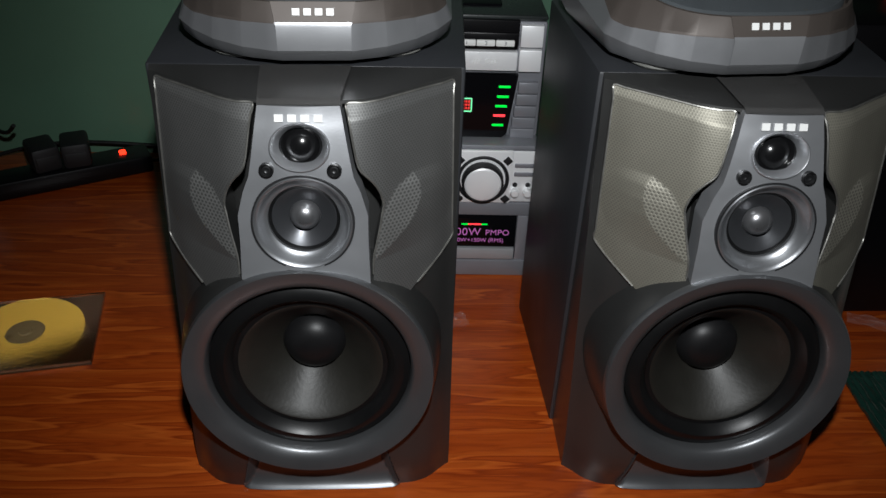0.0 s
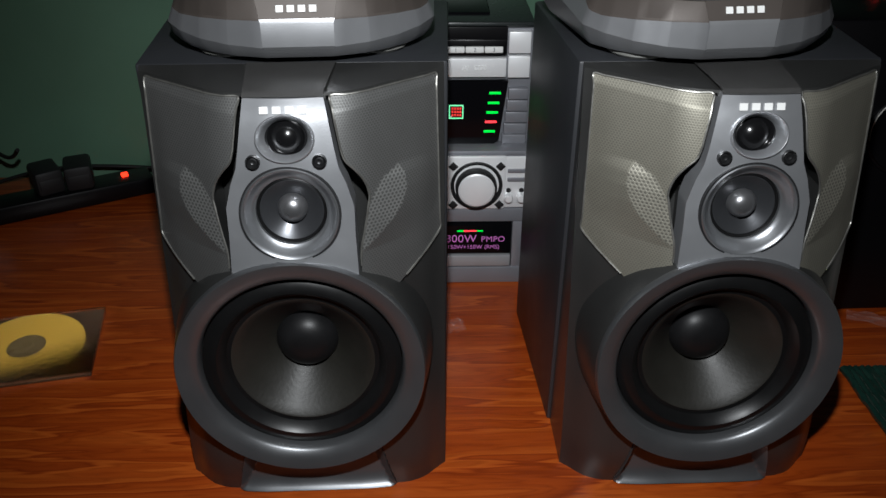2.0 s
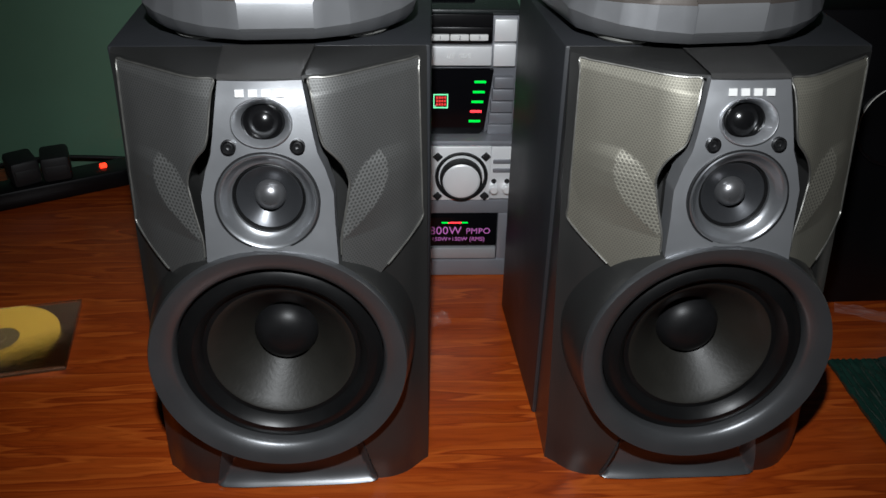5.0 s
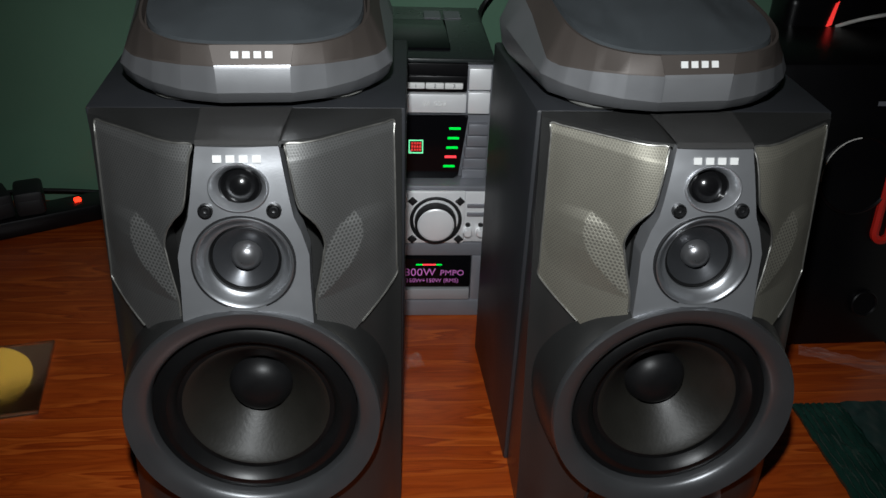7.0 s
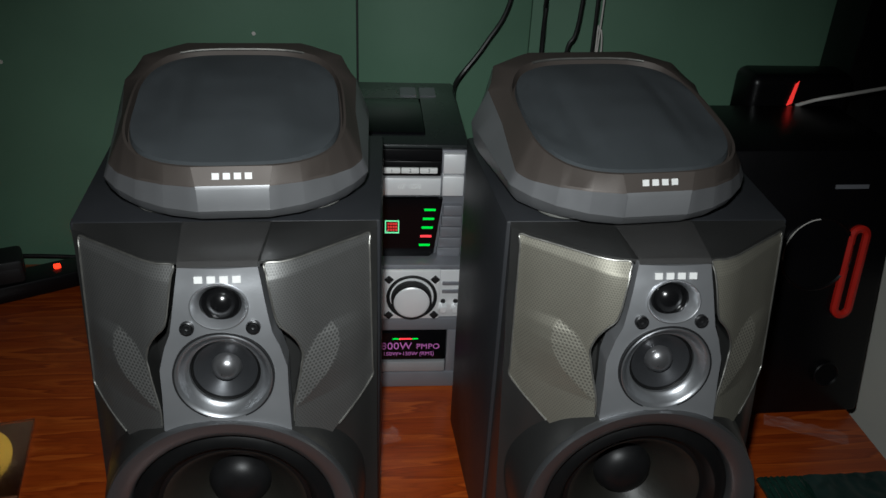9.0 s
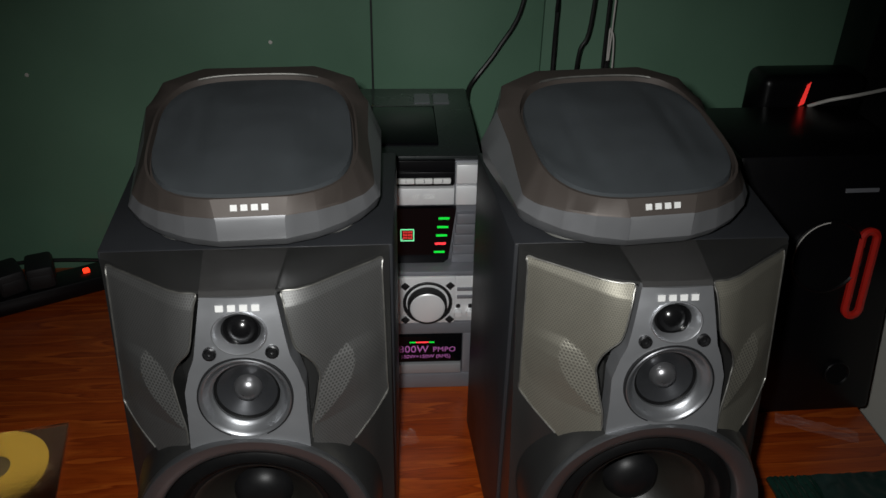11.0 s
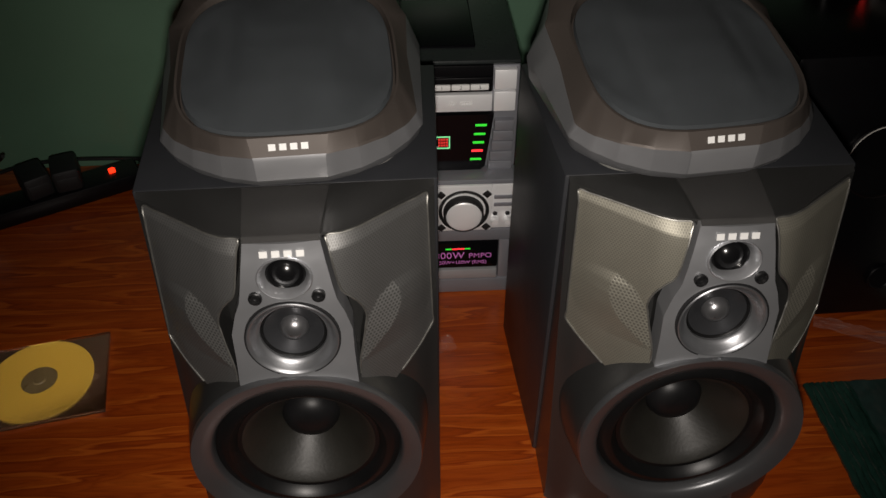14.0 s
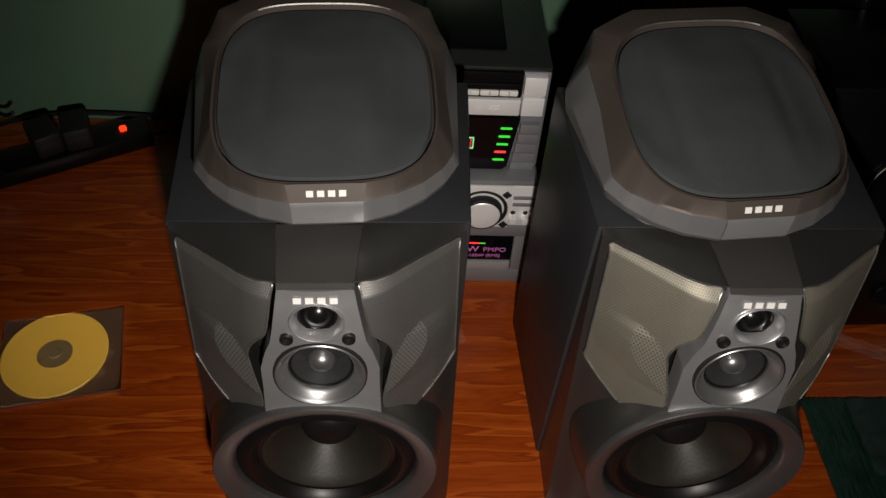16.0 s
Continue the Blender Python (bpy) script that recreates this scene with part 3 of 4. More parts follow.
def oval(a, k=1.0, n=3.2):
    c, s = abs(math.cos(a)), abs(math.sin(a))
    return k / ((c / 0.0865) ** n + (s / 0.0895) ** n) ** (1 / n)


ANGLES = sorted({round(math.atan2(y - HUB[1], x - HUB[0]) % (2 * math.pi), 5) for x, y in OUTLINE} | {round(2 * math.pi * i / 72, 5) for i in range(72)})


def rings_mesh(loops, cap=None):
    """Joins loops of points; cap closes the last with a fan to that point."""
    bm = bmesh.new()
    rows = [[bm.verts.new(p) for p in loop] for loop in loops]
    for a, b in zip(rows, rows[1:]):
        for i in range(len(a)):
            j = (i + 1) % len(a)
            bm.faces.new((a[i], a[j], b[j], b[i]))
    if cap:
        c = bm.verts.new(cap)
        for i in range(len(rows[-1])):
            bm.faces.new((rows[-1][i], rows[-1][(i + 1) % len(rows[-1])], c))
    return bm


def edge_z(y):
    return interp(y, (0.0, 0.05, 0.085, 0.12, 0.185, 0.21), (0.0365, 0.0320, 0.0430, 0.0545, 0.079, 0.0885))


def ridge(a):
    """The crest between the sloping side and the frame, drawn in towards the back of the sides."""
    r = ray_out(a)
    return r * interp(HUB[1] + r * math.sin(a), (0.0, 0.055, 0.12, 0.18, 0.212), (0.985, 0.958, 0.895, 0.895, 0.945))


def brow(y):
    """The frame stands higher behind the cloth."""
    return interp(y, (0.15, 0.178, 0.21), (0.0, 0.0045, 0.0045))


def top_z(y):
    return 0.0505 + 0.192 * (y - 0.010)


def loop_at(radius, height):
    out = []
    for a in ANGLES:
        r = radius(a)
        x, y = HUB[0] + r * math.cos(a), HUB[1] + r * math.sin(a)
        out.append((x, y, height(y)))
    return out


def surround(m, label):
    su = thing("surround_speaker", m, label, "speaker", "pair of small surround speakers")
    body = [loop_at(lambda a: ray_out(a) * 0.82, lambda y: 0.0055), loop_at(lambda a: ray_out(a) * 0.92, lambda y: 0.0065), loop_at(lambda a: ray_out(a) * 0.972, lambda y: 0.0115 + 0.03 * y),
            loop_at(ray_out, lambda y: 0.0165 + 0.12 * y), loop_at(ridge, edge_z)]
    part("body", rings_mesh(body), M_BAND, su, "grey faceted band", sharp=30)
    rim = [loop_at(ridge, edge_z), loop_at(lambda a: ridge(a) * 0.988, lambda y: edge_z(y) + 0.0018), loop_at(lambda a: oval(a, 1.035), lambda y: top_z(y) + brow(y)),
           loop_at(lambda a: oval(a, 1.012), lambda y: top_z(y) + brow(y)), loop_at(lambda a: oval(a, 0.998), lambda y: top_z(y) - 0.007)]
    part("top_frame", rings_mesh(rim, (HUB[0], HUB[1], 0.06)), M_SATIN, su, "warm grey sloping frame", sharp=30)
    dome = [loop_at(lambda a, k=k: oval(a, k), lambda y, k=k: top_z(y) + 0.008 * (1 - k ** 2.2) - 0.004 * (k > 0.975)) for k in (0.982, 0.97, 0.95, *np.linspace(0.91, 0.05, 22))]

    def flats(x, y, z):
        """Two soft creases part the cloth into three flats."""
        fade = 1.0 - min(1.0, math.hypot(x / 0.0865, (y - HUB[1]) / 0.0895)) ** 4
        return (x, y, z - fade * (0.24 * max(0.0, abs(x) - 0.044) + 0.0030 * math.exp(-((abs(x) - 0.046) / 0.008) ** 2)))

    dome = [[flats(*p) for p in loop] for loop in dome]
    part("cloth_grille", rings_mesh(dome, (HUB[0], HUB[1], top_z(HUB[1]) + 0.008)), M_CLOTH, su, "rounded black cloth grille in three flats", sharp=40)
    # front plate: the torch's reflection is put into its paler silver
    for nm, mt, note, strip in (("front_plate", M_PLATE, "silver plate low on the front, gleam in its colour", ((0.0262, 0.0010, 0.0145), (0.0268, -0.0012, 0.0172), (0.0270, -0.0010, 0.0345), (0.0276, 0.0002, 0.0378))),
                                ("name_plate", M_SATIN, "warm grey sloping plate", ((0.0276, 0.0002, 0.0378), (0.0303, 0.0066, 0.0510), (0.0303, 0.0080, 0.0500)))):
        bm = bmesh.new()
        rows = [[bm.verts.new((s * h, y, z)) for s in (-1, 1)] for h, y, z in strip]
        for a, b in zip(rows, rows[1:]):
            bm.faces.new((a[0], a[1], b[1], b[0]))
        part(nm, bm, mt, su, note, sharp=20)
    part("maker_mark", badge(0.0325, 0.0050), M_WHITE, su, "white printed mark of four bars", pose(0, 0.0026, 0.0447, -26, 0, 0))
    # pale bead added as the highlight on the frame's rear inner wall
    arc = [math.pi / 2 + radians(d) for d in np.linspace(34, -34, 15)]
    part("rear_lip", tube([(HUB[0] + oval(a, 1.008) * math.cos(a), HUB[1] + oval(a, 1.008) * math.sin(a), top_z(HUB[1] + oval(a, 1.008) * math.sin(a)) + 0.0042) for a in arc], 0.0012, 6), M_BEAD, su, "pale bead for the gleam on the lip behind the cloth")
    for x, y in ((-0.057, 0.056), (0.057, 0.056), (-0.062, 0.170), (0.062, 0.170)):
        part("foot", lathe([(0.0, 0.0), (0.024, 0.0), (0.0272, 0.0025), (0.0262, 0.0065), (0.0, 0.0068)], 32, axis="z"), M_FOOT, su, "milky rubber foot", pose(x, y, 0))
    return su


left_surround = surround(pose(-0.0605, 0.6265, 0.3748, 0, 0, 8.0), "small grey faceted surround speaker lying on a hi-fi speaker")
right_surround = copy_thing(left_surround, pose(0.2700, 0.6435, 0.3748, 0, 0, 10.5))


# ---- mini hi-fi system behind ----
def hifi(m):
    hf = thing("stereo_system", m, "silver and black mini hi-fi system, switched on", "stereo")
    part("body", box(-0.138, 0.1445, 0.004, 0.255, 0.004, 0.181, 0.003), M_GREY, hf, "dark grey case")
    part("upper_body", box(-0.138, 0.1445, 0.027, 0.255, 0.1815, 0.320, 0.003), M_GREY, hf, "dark grey case")
    part("lid", box(-0.138, 0.1445, 0.025, 0.257, 0.3205, 0.327, 0.003), M_LID, hf, "dark smoky top")
    part("disc_door", box(-0.105, 0.095, 0.055, 0.180, 0.3272, 0.3298, 0.0024), M_GLASS, hf, "glossy dark disc door")
    for x in (0.070, 0.096):
        part("top_label", box(x, x + 0.021, 0.196, 0.232, 0.3271, 0.3277), M_GREY, hf, "grey label on the lid")
    part("door_latch", box(0.0, 0.085, -0.001, 0.006, 0.311, 0.3165, 0.001), M_GLOSS, hf)
    part("top_bay", box(-0.120, 0.119, -0.002, 0.006, 0.286, 0.318, 0.001), M_GLOSS, hf, "black strip over the disc drawer")
    part("button_bed", box(0.046, 0.118, -0.005, 0.0, 0.2865, 0.305, 0.0015), M_GLOSS, hf)
    for i in range(3):
        part("button", box(0.0500 + i * 0.0215, 0.0708 + i * 0.0215, -0.0078, -0.004, 0.2905, 0.2975, 0.0012), M_WHITE, hf, "white push button")
        words("button_digit", str(i + 1), 0.0062, M_GREY, hf, pose(0.0622 + i * 0.0215, -0.0080, 0.2942, 90, 0, 0), "small grey digit")
    for z0, z1 in ((0.2885, 0.3130), (0.2615, 0.2865)):
        part("end_block", box(0.1205, 0.1455, -0.004, 0.006, z0, z1, 0.001), M_SILVER, hf, "silver end block")
    drawer = part("disc_drawer", box(-0.120, 0.1185, -0.005, 0.006, 0.2625, 0.2845, 0.0012), M_SILVER, hf, "silver disc drawer front")
    words("drawer_lettering", "CD3", 0.0072, M_WHITE, hf, pose(0.096, -0.0056, 0.2735, 90, 0, 0), "pale printed letters")
    for i in range(3):
        bm = box(-0.0005, 0.0005, -0.0002, 0.0, -0.003, 0.003)
        part("stroke", bm, M_WHITE, hf, "", pose(0.070 + i * 0.0028, -0.0053, 0.2735, 0, 20, 0))
    # display window with its slanting side
    bm = bmesh.new()
    pts = ((-0.110, 0.181), (0.107, 0.181), (0.113, 0.187), (0.1215, 0.2590), (-0.110, 0.2590))
    f = [bm.verts.new((x, -0.0035, z)) for x, z in pts]
    k = [bm.verts.new((x, 0.006, z)) for x, z in pts]
    bm.faces.new(f)
    for i in range(5):
        bm.faces.new((f[i], f[(i + 1) % 5], k[(i + 1) % 5], k[i]))
    window = part("display_window", bm, M_GLASS, hf, "black display window")
    for i, z in enumerate((0.2450, 0.2330, 0.2212, 0.2095, 0.1975)):
        x = 0.1068 - i * 0.0013
        part("indicator", box(x - 0.0068, x + 0.0068, -0.0046, -0.0034, z - 0.0015, z + 0.0015, 0.0005), M_RED_LED if i == 3 else M_GREEN_LED, window, "lit red indicator" if i == 3 else "lit green indicator")
    for x0, x1, z0, z1 in ((0.0535, 0.0705, 0.2135, 0.2148), (0.0535, 0.0705, 0.2292, 0.2305), (0.0535, 0.0548, 0.2148, 0.2292), (0.0692, 0.0705, 0.2148, 0.2292)):
        part("display_frame", box(x0, x1, -0.0043, -0.0034, z0, z1), M_CYAN, window, "glowing pale green frame line")
    for i in range(4):
        for j in range(3):
            part("display_dot", box(0.0566 + i * 0.0031, 0.0588 + i * 0.0031, -0.0043, -0.0034, 0.2167 + j * 0.0041, 0.2193 + j * 0.0041), M_LAMP, window, "glowing red cell")
    part("display_spark", box(0.0550, 0.0568, -0.0047, -0.0044, 0.2152, 0.2175), M_WHITE, window)
    for i, z in enumerate((0.186, 0.200, 0.2145, 0.229, 0.2435)):
        part("side_key", box(0.1150 + 0.0014 * i + 0.002, 0.1455, -0.003 - 0.0002 * i, 0.006, z - 0.0066, z + 0.0066, 0.001), M_GREY, hf, "grey side key")
    part("sill", box(-0.138, 0.1455, -0.002, 0.030, 0.1745, 0.1830, 0.003), M_GREY, hf)
    # volume panel
    part("volume_panel", box(-0.138, 0.1455, -0.003, 0.006, 0.0985, 0.1665, 0.002), M_SILVER, hf, "silver panel round the volume knob")
    part("raised_panel", box(0.030, 0.115, -0.0065, -0.002, 0.0985, 0.1685, 0.002), M_SILVER, hf)
    part("knob_well", lathe([(0.0312, 0.0), (0.0310, 0.0016), (0.0300, 0.0020), (0.0288, 0.0008), (0.0255, -0.001), (0.0, -0.001)], 64), M_BLACK, hf, "dark ring round the knob", pose(0.0805, -0.0068, 0.1305))
    part("knob_skirt", lathe([(0.0250, 0.0), (0.0246, 0.0095), (0.0236, 0.0106), (0.0218, 0.0106)], 72), M_BLACK, hf, "black skirt of the knob", pose(0.0800, -0.0062, 0.1290))
    part("volume_knob", lathe([(0.0222, 0.0), (0.0218, 0.0104), (0.0206, 0.0116), (0.0194, 0.0120), (0.0, 0.0126)], 72), M_SILVER, hf, "round silver volume knob", pose(0.0800, -0.0062, 0.1290))
    for x, z in ((0.1085, 0.1560), (0.1085, 0.1050), (0.0525, 0.1560), (0.0525, 0.1050)):
        part("arrow_key", box(-0.0042, 0.0042, -0.002, 0.0, -0.0042, 0.0042, 0.0006), M_BLACK, hf, "dark diamond-shaped key", pose(x, -0.0066, z, 0, 45, 0))
    for z in (0.1490, 0.1375):
        part("slot_key", box(0.1175, 0.145, -0.005, -0.002, z - 0.0032, z + 0.0018, 0.0008), M_GREY, hf)
    for x in (0.1195, 0.1350):
        part("small_knob", lathe([(0.0052, 0.0), (0.0050, 0.006), (0.0042, 0.0078), (0.0, 0.008)], 24), M_SILVER, hf, "small round knob", pose(x, -0.003, 0.1135))
        part("socket", lathe([(0.0030, 0.0), (0.0030, 0.001), (0.0, 0.001)], 16), M_BLACK, hf, "", pose(x, -0.0030, 0.1225))
    part("lower_band", box(-0.138, 0.1455, -0.004, 0.006, 0.0795, 0.0975, 0.0015), M_GREY, hf)
    part("lower_frame", box(0.1265, 0.1455, -0.004, 0.006, 0.012, 0.0795, 0.0015), M_GREY, hf)
    part("cassette_window", box(-0.110, 0.1262, -0.005, 0.006, 0.0335, 0.0785, 0.003), M_GLASS, hf, "black glossy cassette window")
    words("power_lettering", "800W", 0.0150, M_PINK, hf, pose(0.0825, -0.0056, 0.0560, 90, 0, 0), "magenta printed letters", 1.05)
    words("power_lettering", "PMPO", 0.0112, M_PINK, hf, pose(0.1180, -0.0056, 0.0553, 90, 0, 0), "magenta printed letters", 1.05)
    words("power_lettering", "150W+150W (RMS)", 0.0078, M_PINK, hf, pose(0.1115, -0.0056, 0.0442, 90, 0, 0), "small magenta printed letters", 1.0)
    for x0, x1, mt in ((0.058, 0.066, M_GREEN_LED), (0.0662, 0.0825, M_RED_LED), (0.0827, 0.090, M_GREEN_LED)):
        part("light_bar", box(x0, x1, -0.0056, -0.0049, 0.0664, 0.0682), mt, hf, "thin lit bar")
    part("tray_front", box(-0.110, 0.1255, -0.007, 0.006, 0.0165, 0.0325, 0.002), M_PLINTH, hf, "silver lower flap")
    part("plinth", box(-0.138, 0.1455, -0.006, 0.10, 0.0, 0.0245, 0.003), M_GREY, hf)
    # the upper storey stands back; the lower one sits over its plinth
    for ob in hf.children:
        z = ob.matrix_basis.translation.z + sum(c[2] for c in ob.bound_box) / 8
        if ob.parent is hf and z > 0.184 and ob.name.split(".")[0] not in ("body", "upper_body", "lid", "disc_door", "top_label"):
            ob.location.y += 0.023
            ob.location.x -= 0.006
            ob.location.z += interp(z, (0.25, 0.27, 0.30), (0.0015, 0.003, 0.0045))
        elif 0.02 < z < 0.170 and ob.name.split(".")[0] not in ("body", "plinth"):
            ob.location.z += 0.0095
    return hf


stereo = hifi(pose(-0.0062, 0.907, 0, 0, 0, 4.0))


# ---- black boxes by the far end ----
LEAN = 0.20


def subwoofer(m):
    sb = thing("subwoofer", m, "black gloss subwoofer box with a red loop", "speaker")
    bm = box(-0.105, 0.112, 0.0, 0.16, 0.0, 0.338, 0.006)
    for v in bm.verts:
        v.co.y += LEAN * v.co.z
    part("body", bm, M_GLOSS, sb)

    def on_face(x, z, turn=0.0):
        return pose(x, LEAN * z, z, -math.degrees(math.atan(LEAN)), turn, 0)

    bm = bmesh.new()
    rows = []
    for i in range(33):
        a = math.pi * i / 16
        c = Vector((0, 0, 0.046 if i < 16 or i == 32 else -0.046))
        d = Vector((math.cos(a), 0, math.sin(a)))
        rows.append([bm.verts.new(c + d * (0.0095 + u) + Vector((0, v, 0))) for u, v in ((0.0045, 0.001), (0.0045, -0.004), (0, -0.006), (-0.0045, -0.004), (-0.0045, 0.001))])
    rows.pop()
    for i in range(32):
        p, q = rows[i], rows[(i + 1) % 32]
        for j in range(4):
            bm.faces.new((p[j], p[j + 1], q[j + 1], q[j]))
    part("red_loop", bm, M_RED, sb, "red upright oval loop", on_face(0.066, 0.190, 4))
    dial = part("dial", lathe([(0.047, -0.001), (0.047, 0.004), (0.045, 0.005), (0.043, 0.003), (0.0, 0.003)], 64), M_GLOSS, sb, "large black dial", on_face(0.018, 0.214))
    bm = bmesh.new()
    rows = [[bm.verts.new((0.045 * k * math.cos(a), -0.0056, 0.045 * k * math.sin(a))) for k in (0.978, 1.012)] for a in [radians(95 + 5.5 * i) for i in range(18)]]
    for p, q in zip(rows, rows[1:]):
        bm.faces.new((p[0], p[1], q[1], q[0]))
    part("dial_line", bm, M_WIRE, dial, "pale arc on the dial")
    part("small_dial", lathe([(0.017, -0.001), (0.017, 0.003), (0.0155, 0.004), (0.014, 0.002), (0.0, 0.002)], 40), M_GLOSS, sb, "small black dial", on_face(0.058, 0.055))
    part("tag", box(-0.021, 0.021, -0.001, 0.002, -0.0025, 0.0025), M_GREY, sb, "grey printed strip", on_face(0.050, 0.295))
    return sb


sub = subwoofer(pose(0.547, 0.872, 0, 0, 0, 6))
modem = thing("modem", pose(0.578, 1.112, 0, 0, 0, 6), "black rounded box with a red lamp standing by the wall", "modem")
part("body", box(-0.064, 0.085, 0.0, 0.06, 0.0, 0.374, 0.014, 4), M_GLOSS, modem)
bm = bmesh.new()
q = [bm.verts.new(p) for p in ((-0.011, -0.002, 0.333), (-0.003, -0.002, 0.337), (0.0, -0.002, 0.368), (-0.005, -0.002, 0.364))]
bm.faces.new(q)
bmesh.ops.solidify(bm, geom=bm.faces[:], thickness=0.003)
part("lamp", bm, M_LAMP, modem, "lit red lamp")
wire = part("wire", tube([(0.575, 1.098, 0.338), (0.60, 1.095, 0.348), (0.63, 1.09, 0.357), (0.70, 1.12, 0.36)], 0.0024), M_WIRE)
tagged(wire, "pale wire running over the black boxes", "cable")
cupboard = thing("wardrobe", pose(0.69, 1.20, 0, 0, 0, 5), "tall black cupboard against the wall", "wardrobe")
part("body", box(0.0, 0.6, 0.0, 0.085, -0.75, 1.4, 0.004), M_GLOSS, cupboard)
chest = thing("cabinet", pose(0.715, 0.79, 0, 0, 0, 5), "off-white painted cabinet beside the table", "cabinet")
part("body", box(0.0, 0.45, 0.0, 0.36, -0.75, 0.17, 0.006), M_IVORY, chest)

# ---- left end: power strip, adapters ----
strip = thing("power_strip", pose(-0.54, 1.088, 0, 0, 0, 32), "black power strip with a glowing red switch", "power strip")
part("body", box(-0.16, 0.125, -0.025, 0.025, 0.0, 0.028, 0.005), M_GLOSS, strip)
part("switch", box(0.082, 0.092, -0.005, 0.005, 0.027, 0.033, 0.002), M_NEON, strip, "glowing red switch")
for x, r in ((-0.044, 9), (-0.004, -5)):
    ad = thing("adapter", pose(-0.517 + x, 1.106 + x * 0.5, 0.0282, 0, 0, 31 + r), "black plug-in power adapter on the strip", "adapter", "adapters on the power strip")
    part("body", box(-0.0195, 0.0195, -0.027, 0.027, 0.0, 0.038, 0.006), M_BLACK, ad)
    part("ridge", box(-0.015, 0.015, -0.0275, -0.025, 0.007, 0.025, 0.001), M_BLACK, ad)
plug = thing("plug", pose(-0.632, 1.030, 0.0282, 0, 0, 20), "off-white plug in the power strip", "plug")
part("body", box(-0.016, 0.016, -0.014, 0.014, 0.0, 0.03, 0.004), M_IVORY, plug)
for pts in (((-0.42, 1.105, 0.012), (-0.36, 1.13, 0.006), (-0.28, 1.14, 0.005), (-0.15, 1.15, 0.005)),
            ((-0.72, 1.02, 0.05), (-0.66, 1.08, 0.075), (-0.60, 1.06, 0.07), (-0.57, 1.04, 0.092)),
            ((-0.66, 1.10, 0.006), (-0.60, 1.115, 0.02), (-0.52, 1.125, 0.028), (-0.40, 1.14, 0.02), (-0.3, 1.15, 0.006))):
    tagged(part("cable", tube([(x - 0.02, y + 0.04, z) for x, y, z in pts], 0.003), M_CABLE), "black power cable lying on the table", "cable", "cables")

# ---- cables on the wall ----
for r, mt, pts in ((0.0032, M_CABLE, ((0.112, 1.140, 0.30), (0.118, 1.165, 0.315), (0.155, 1.175, 0.365), (0.188, 1.178, 0.435), (0.20, 1.18, 0.60), (0.20, 1.18, 1.2), (0.20, 1.18, 1.74))),
                   (0.0034, M_CABLE, ((0.235, 1.165, 0.005), (0.236, 1.17, 0.2), (0.234, 1.17, 0.42), (0.236, 1.17, 0.8), (0.236, 1.17, 1.74))),
                   (0.0030, M_CABLE, ((0.255, 1.165, 0.005), (0.266, 1.17, 0.25), (0.270, 1.17, 0.36), (0.284, 1.17, 0.43), (0.288, 1.17, 0.8), (0.288, 1.17, 1.74))),
                   (0.0026, M_CABLE, ((0.315, 1.165, 0.005), (0.311, 1.165, 0.34), (0.304, 1.165, 0.43), (0.304, 1.165, 1.74))),
                   (0.0012, M_WIRE, ((0.324, 1.165, 0.005), (0.318, 1.165, 0.35), (0.309, 1.165, 0.40), (0.312, 1.165, 0.44), (0.309, 1.165, 1.74)))):
    tagged(part("cable", tube([(x + 0.010, y + 0.030, z + 0.010) for x, y, z in pts], r), mt), "thin cable hanging down the green wall" if mt is M_CABLE else "thin pale wire hanging down the wall", "cable", "cables")
for x, z in ((-0.056, 0.372), (-0.407, 0.326)):
    nail = thing("nail", ROOM @ pose(x, BACK, z), "small bright nail in the green wall", "nail", "nails in the wall")
    part("head", lathe([(0.0, 0.004), (0.0028, 0.0035), (0.003, 0.0025), (0.0012, 0.002), (0.0012, -0.01)], 12), M_WIRE, nail)

# ---- disc in its case ----
case = thing("disc_case", pose(-0.4225, 0.7400, 0, 0, 0, 15.5), "slim clear plastic case with a gold disc in it", "disc case")
part("tray", box(-0.0705, 0.0705, -0.0615, 0.0615, 0.0, 0.0026, 0.0008), M_TRAY, case, "smoky brown tray")
disc = part("disc", lathe([(0.0205, 0.0030), (0.0205, 0.0044), (0.0608, 0.0044), (0.0614, 0.0038), (0.0608, 0.0030)], 96, axis="z"), M_GOLD, case, "gold disc", pose(-0.0075, 0.004, 0))
part("hub", lathe([(0.0, 0.0055), (0.0065, 0.0055), (0.0075, 0.0045), (0.0120, 0.0040), (0.0198, 0.0042), (0.0199, 0.0030)], 48, axis="z"), M_HUB, case, "smoky brown hub", pose(-0.0075, 0.004, 0))
lid = part("lid", box(-0.071, 0.071, -0.0625, 0.0625, 0.0066, 0.0078, 0.0004), M_CLEAR, case, "clear plastic lid")
lid.visible_shadow = False
for y in (-0.0617, 0.0617):
    e = part("edge", box(-0.071, 0.071, y - 0.0008, y + 0.0008, 0.0028, 0.0064, 0.0003), M_CLEAR, case)
    e.visible_shadow = False
for x in (-0.0702, 0.0702):
    e = part("edge", box(x - 0.0008, x + 0.0008, -0.0606, 0.0606, 0.0028, 0.0064, 0.0003), M_CLEAR, case)
    e.visible_shadow = False

# ---- green board on the right ----
board = thing("green_sheet", pose(0.480, 0.753, 0, 0, 0, 5), "dark green glossy ribbed and crumpled sheet lying on the table", "plastic sheet")


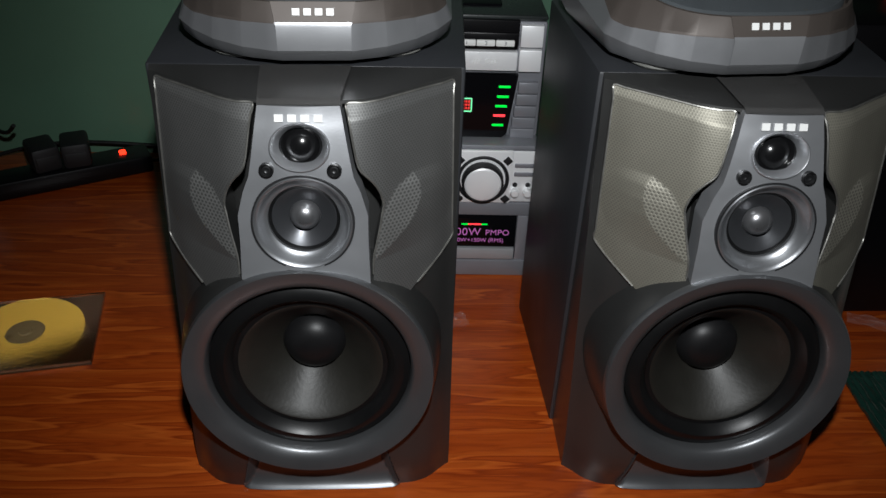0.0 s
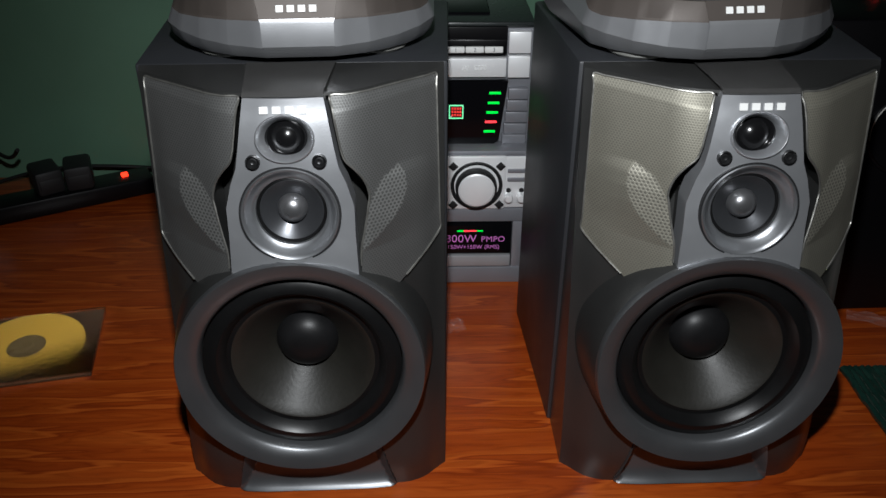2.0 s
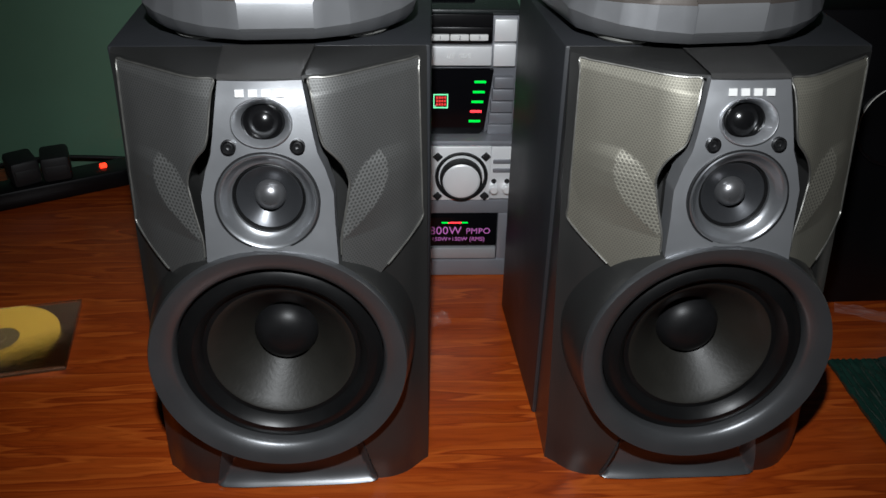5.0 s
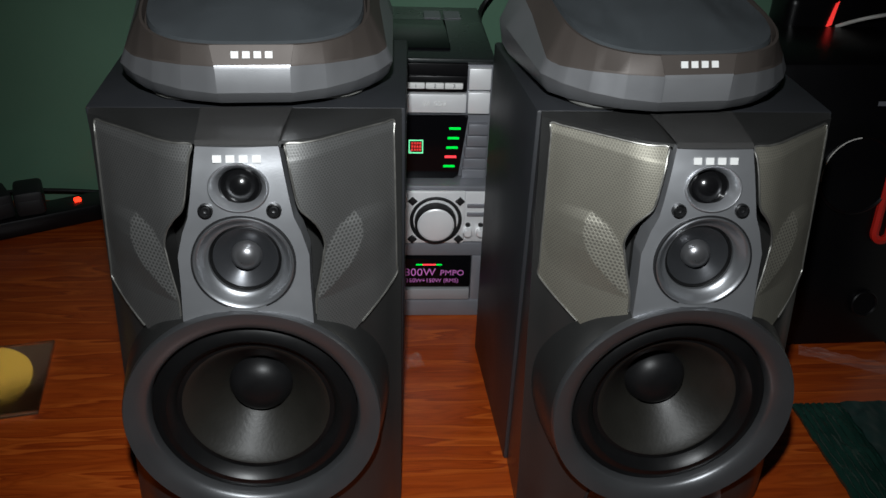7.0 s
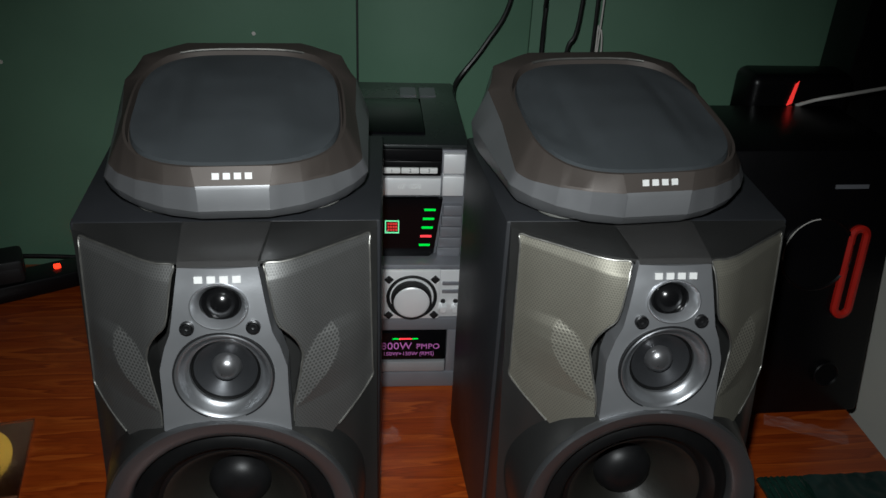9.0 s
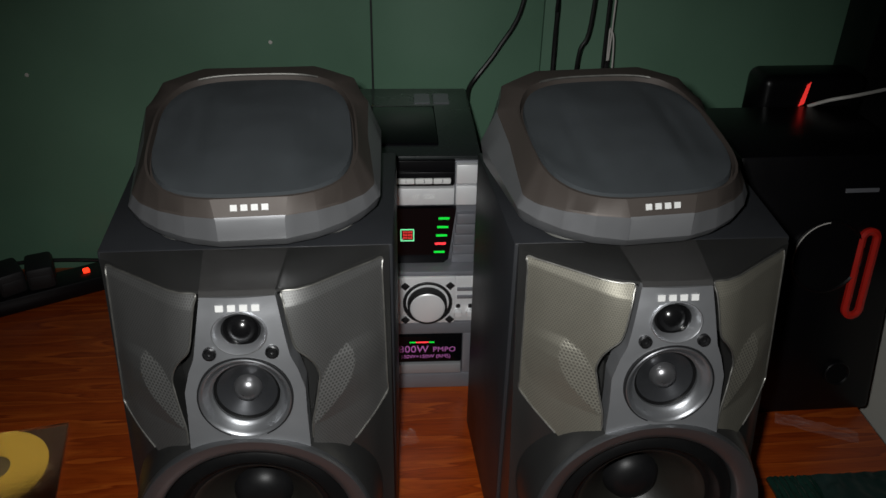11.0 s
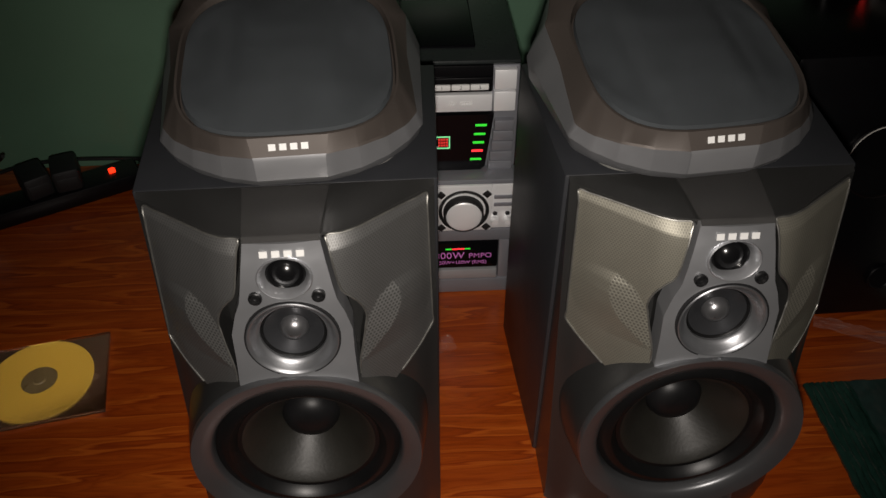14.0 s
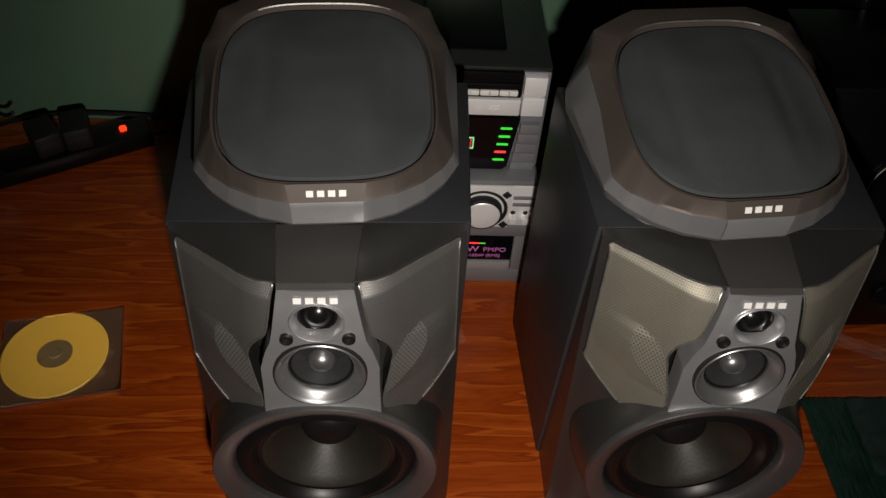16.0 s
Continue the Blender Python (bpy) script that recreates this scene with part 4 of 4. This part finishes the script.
def crumpled(x0, x1, y0, y1, nx, ny, height, thick):
    bm = bmesh.new()
    rows = [[bm.verts.new((x, y, height(x, y))) for y in np.linspace(y0, y1, ny)] for x in np.linspace(x0, x1, nx)]
    for a, b in zip(rows, rows[1:]):
        for k in range(ny - 1):
            bm.faces.new((a[k], b[k], b[k + 1], a[k + 1]))
    ret = bmesh.ops.extrude_face_region(bm, geom=bm.faces[:])
    for v in ret["geom"]:
        if isinstance(v, bmesh.types.BMVert):
            v.co.z -= thick
    return bm


def creases(x, y):
    """Long ridges near the edge of the sheet, crumpled folds over the rest."""
    ribs = 0.0022 * abs(math.sin(x * 420 + 2.5 * noise.noise(Vector((y * 14, x * 9, 3.0))))) * interp(x, (0.0, 0.045, 0.07), (1.0, 0.8, 0.15))
    return 0.005 + ribs + 0.0035 * abs(noise.noise(Vector((x * 55, y * 24, 1.0)))) + 0.0015 * noise.noise(Vector((x * 160, y * 70, 7.0)))


part("sheet", crumpled(0.0, 0.19, -0.26, 0.0, 96, 80, creases, 0.0035), M_BOARD, board, sharp=50)
part("film", crumpled(0.052, 0.185, -0.105, -0.004, 50, 40, lambda x, y: 0.0108 + 0.004 * abs(noise.noise(Vector((x * 38, y * 30, 5.0)))) + 0.0012 * noise.noise(Vector((x * 120, y * 90, 2.0))), 0.0008), M_TEAL, board, "grey-teal crumpled sheet", sharp=50)


# ---- bits of clear film ----
def film(m, sx, sy, high, seed):
    bm = bmesh.new()
    n = 14
    grid = [[bm.verts.new(((i / n - 0.5) * sx, (j / n - 0.5) * sy, 0.0006 + high * max(0.0, noise.noise(Vector((i * 0.45 + seed, j * 0.45, seed)))))) for j in range(n + 1)] for i in range(n + 1)]
    for i in range(n):
        for j in range(n):
            bm.faces.new((grid[i][j], grid[i + 1][j], grid[i + 1][j + 1], grid[i][j + 1]))
    bmesh.ops.solidify(bm, geom=bm.faces[:], thickness=0.0003)
    f = thing("plastic_film", m, "crumpled scrap of clear plastic film on the table", "plastic film", "scraps of film")
    p = part("sheet", bm, M_FILM, f, sharp=20)
    p.visible_shadow = False
    return f


film(pose(0.053, 0.812, 0, 0, 0, 20), 0.024, 0.026, 0.009, 1.7)
film(pose(0.575, 0.845, 0, 0, 0, -20), 0.10, 0.022, 0.006, 5.2)
film(pose(-0.050, 0.5335, 0, 0, 0, 6), 0.036, 0.006, 0.006, 9.1)
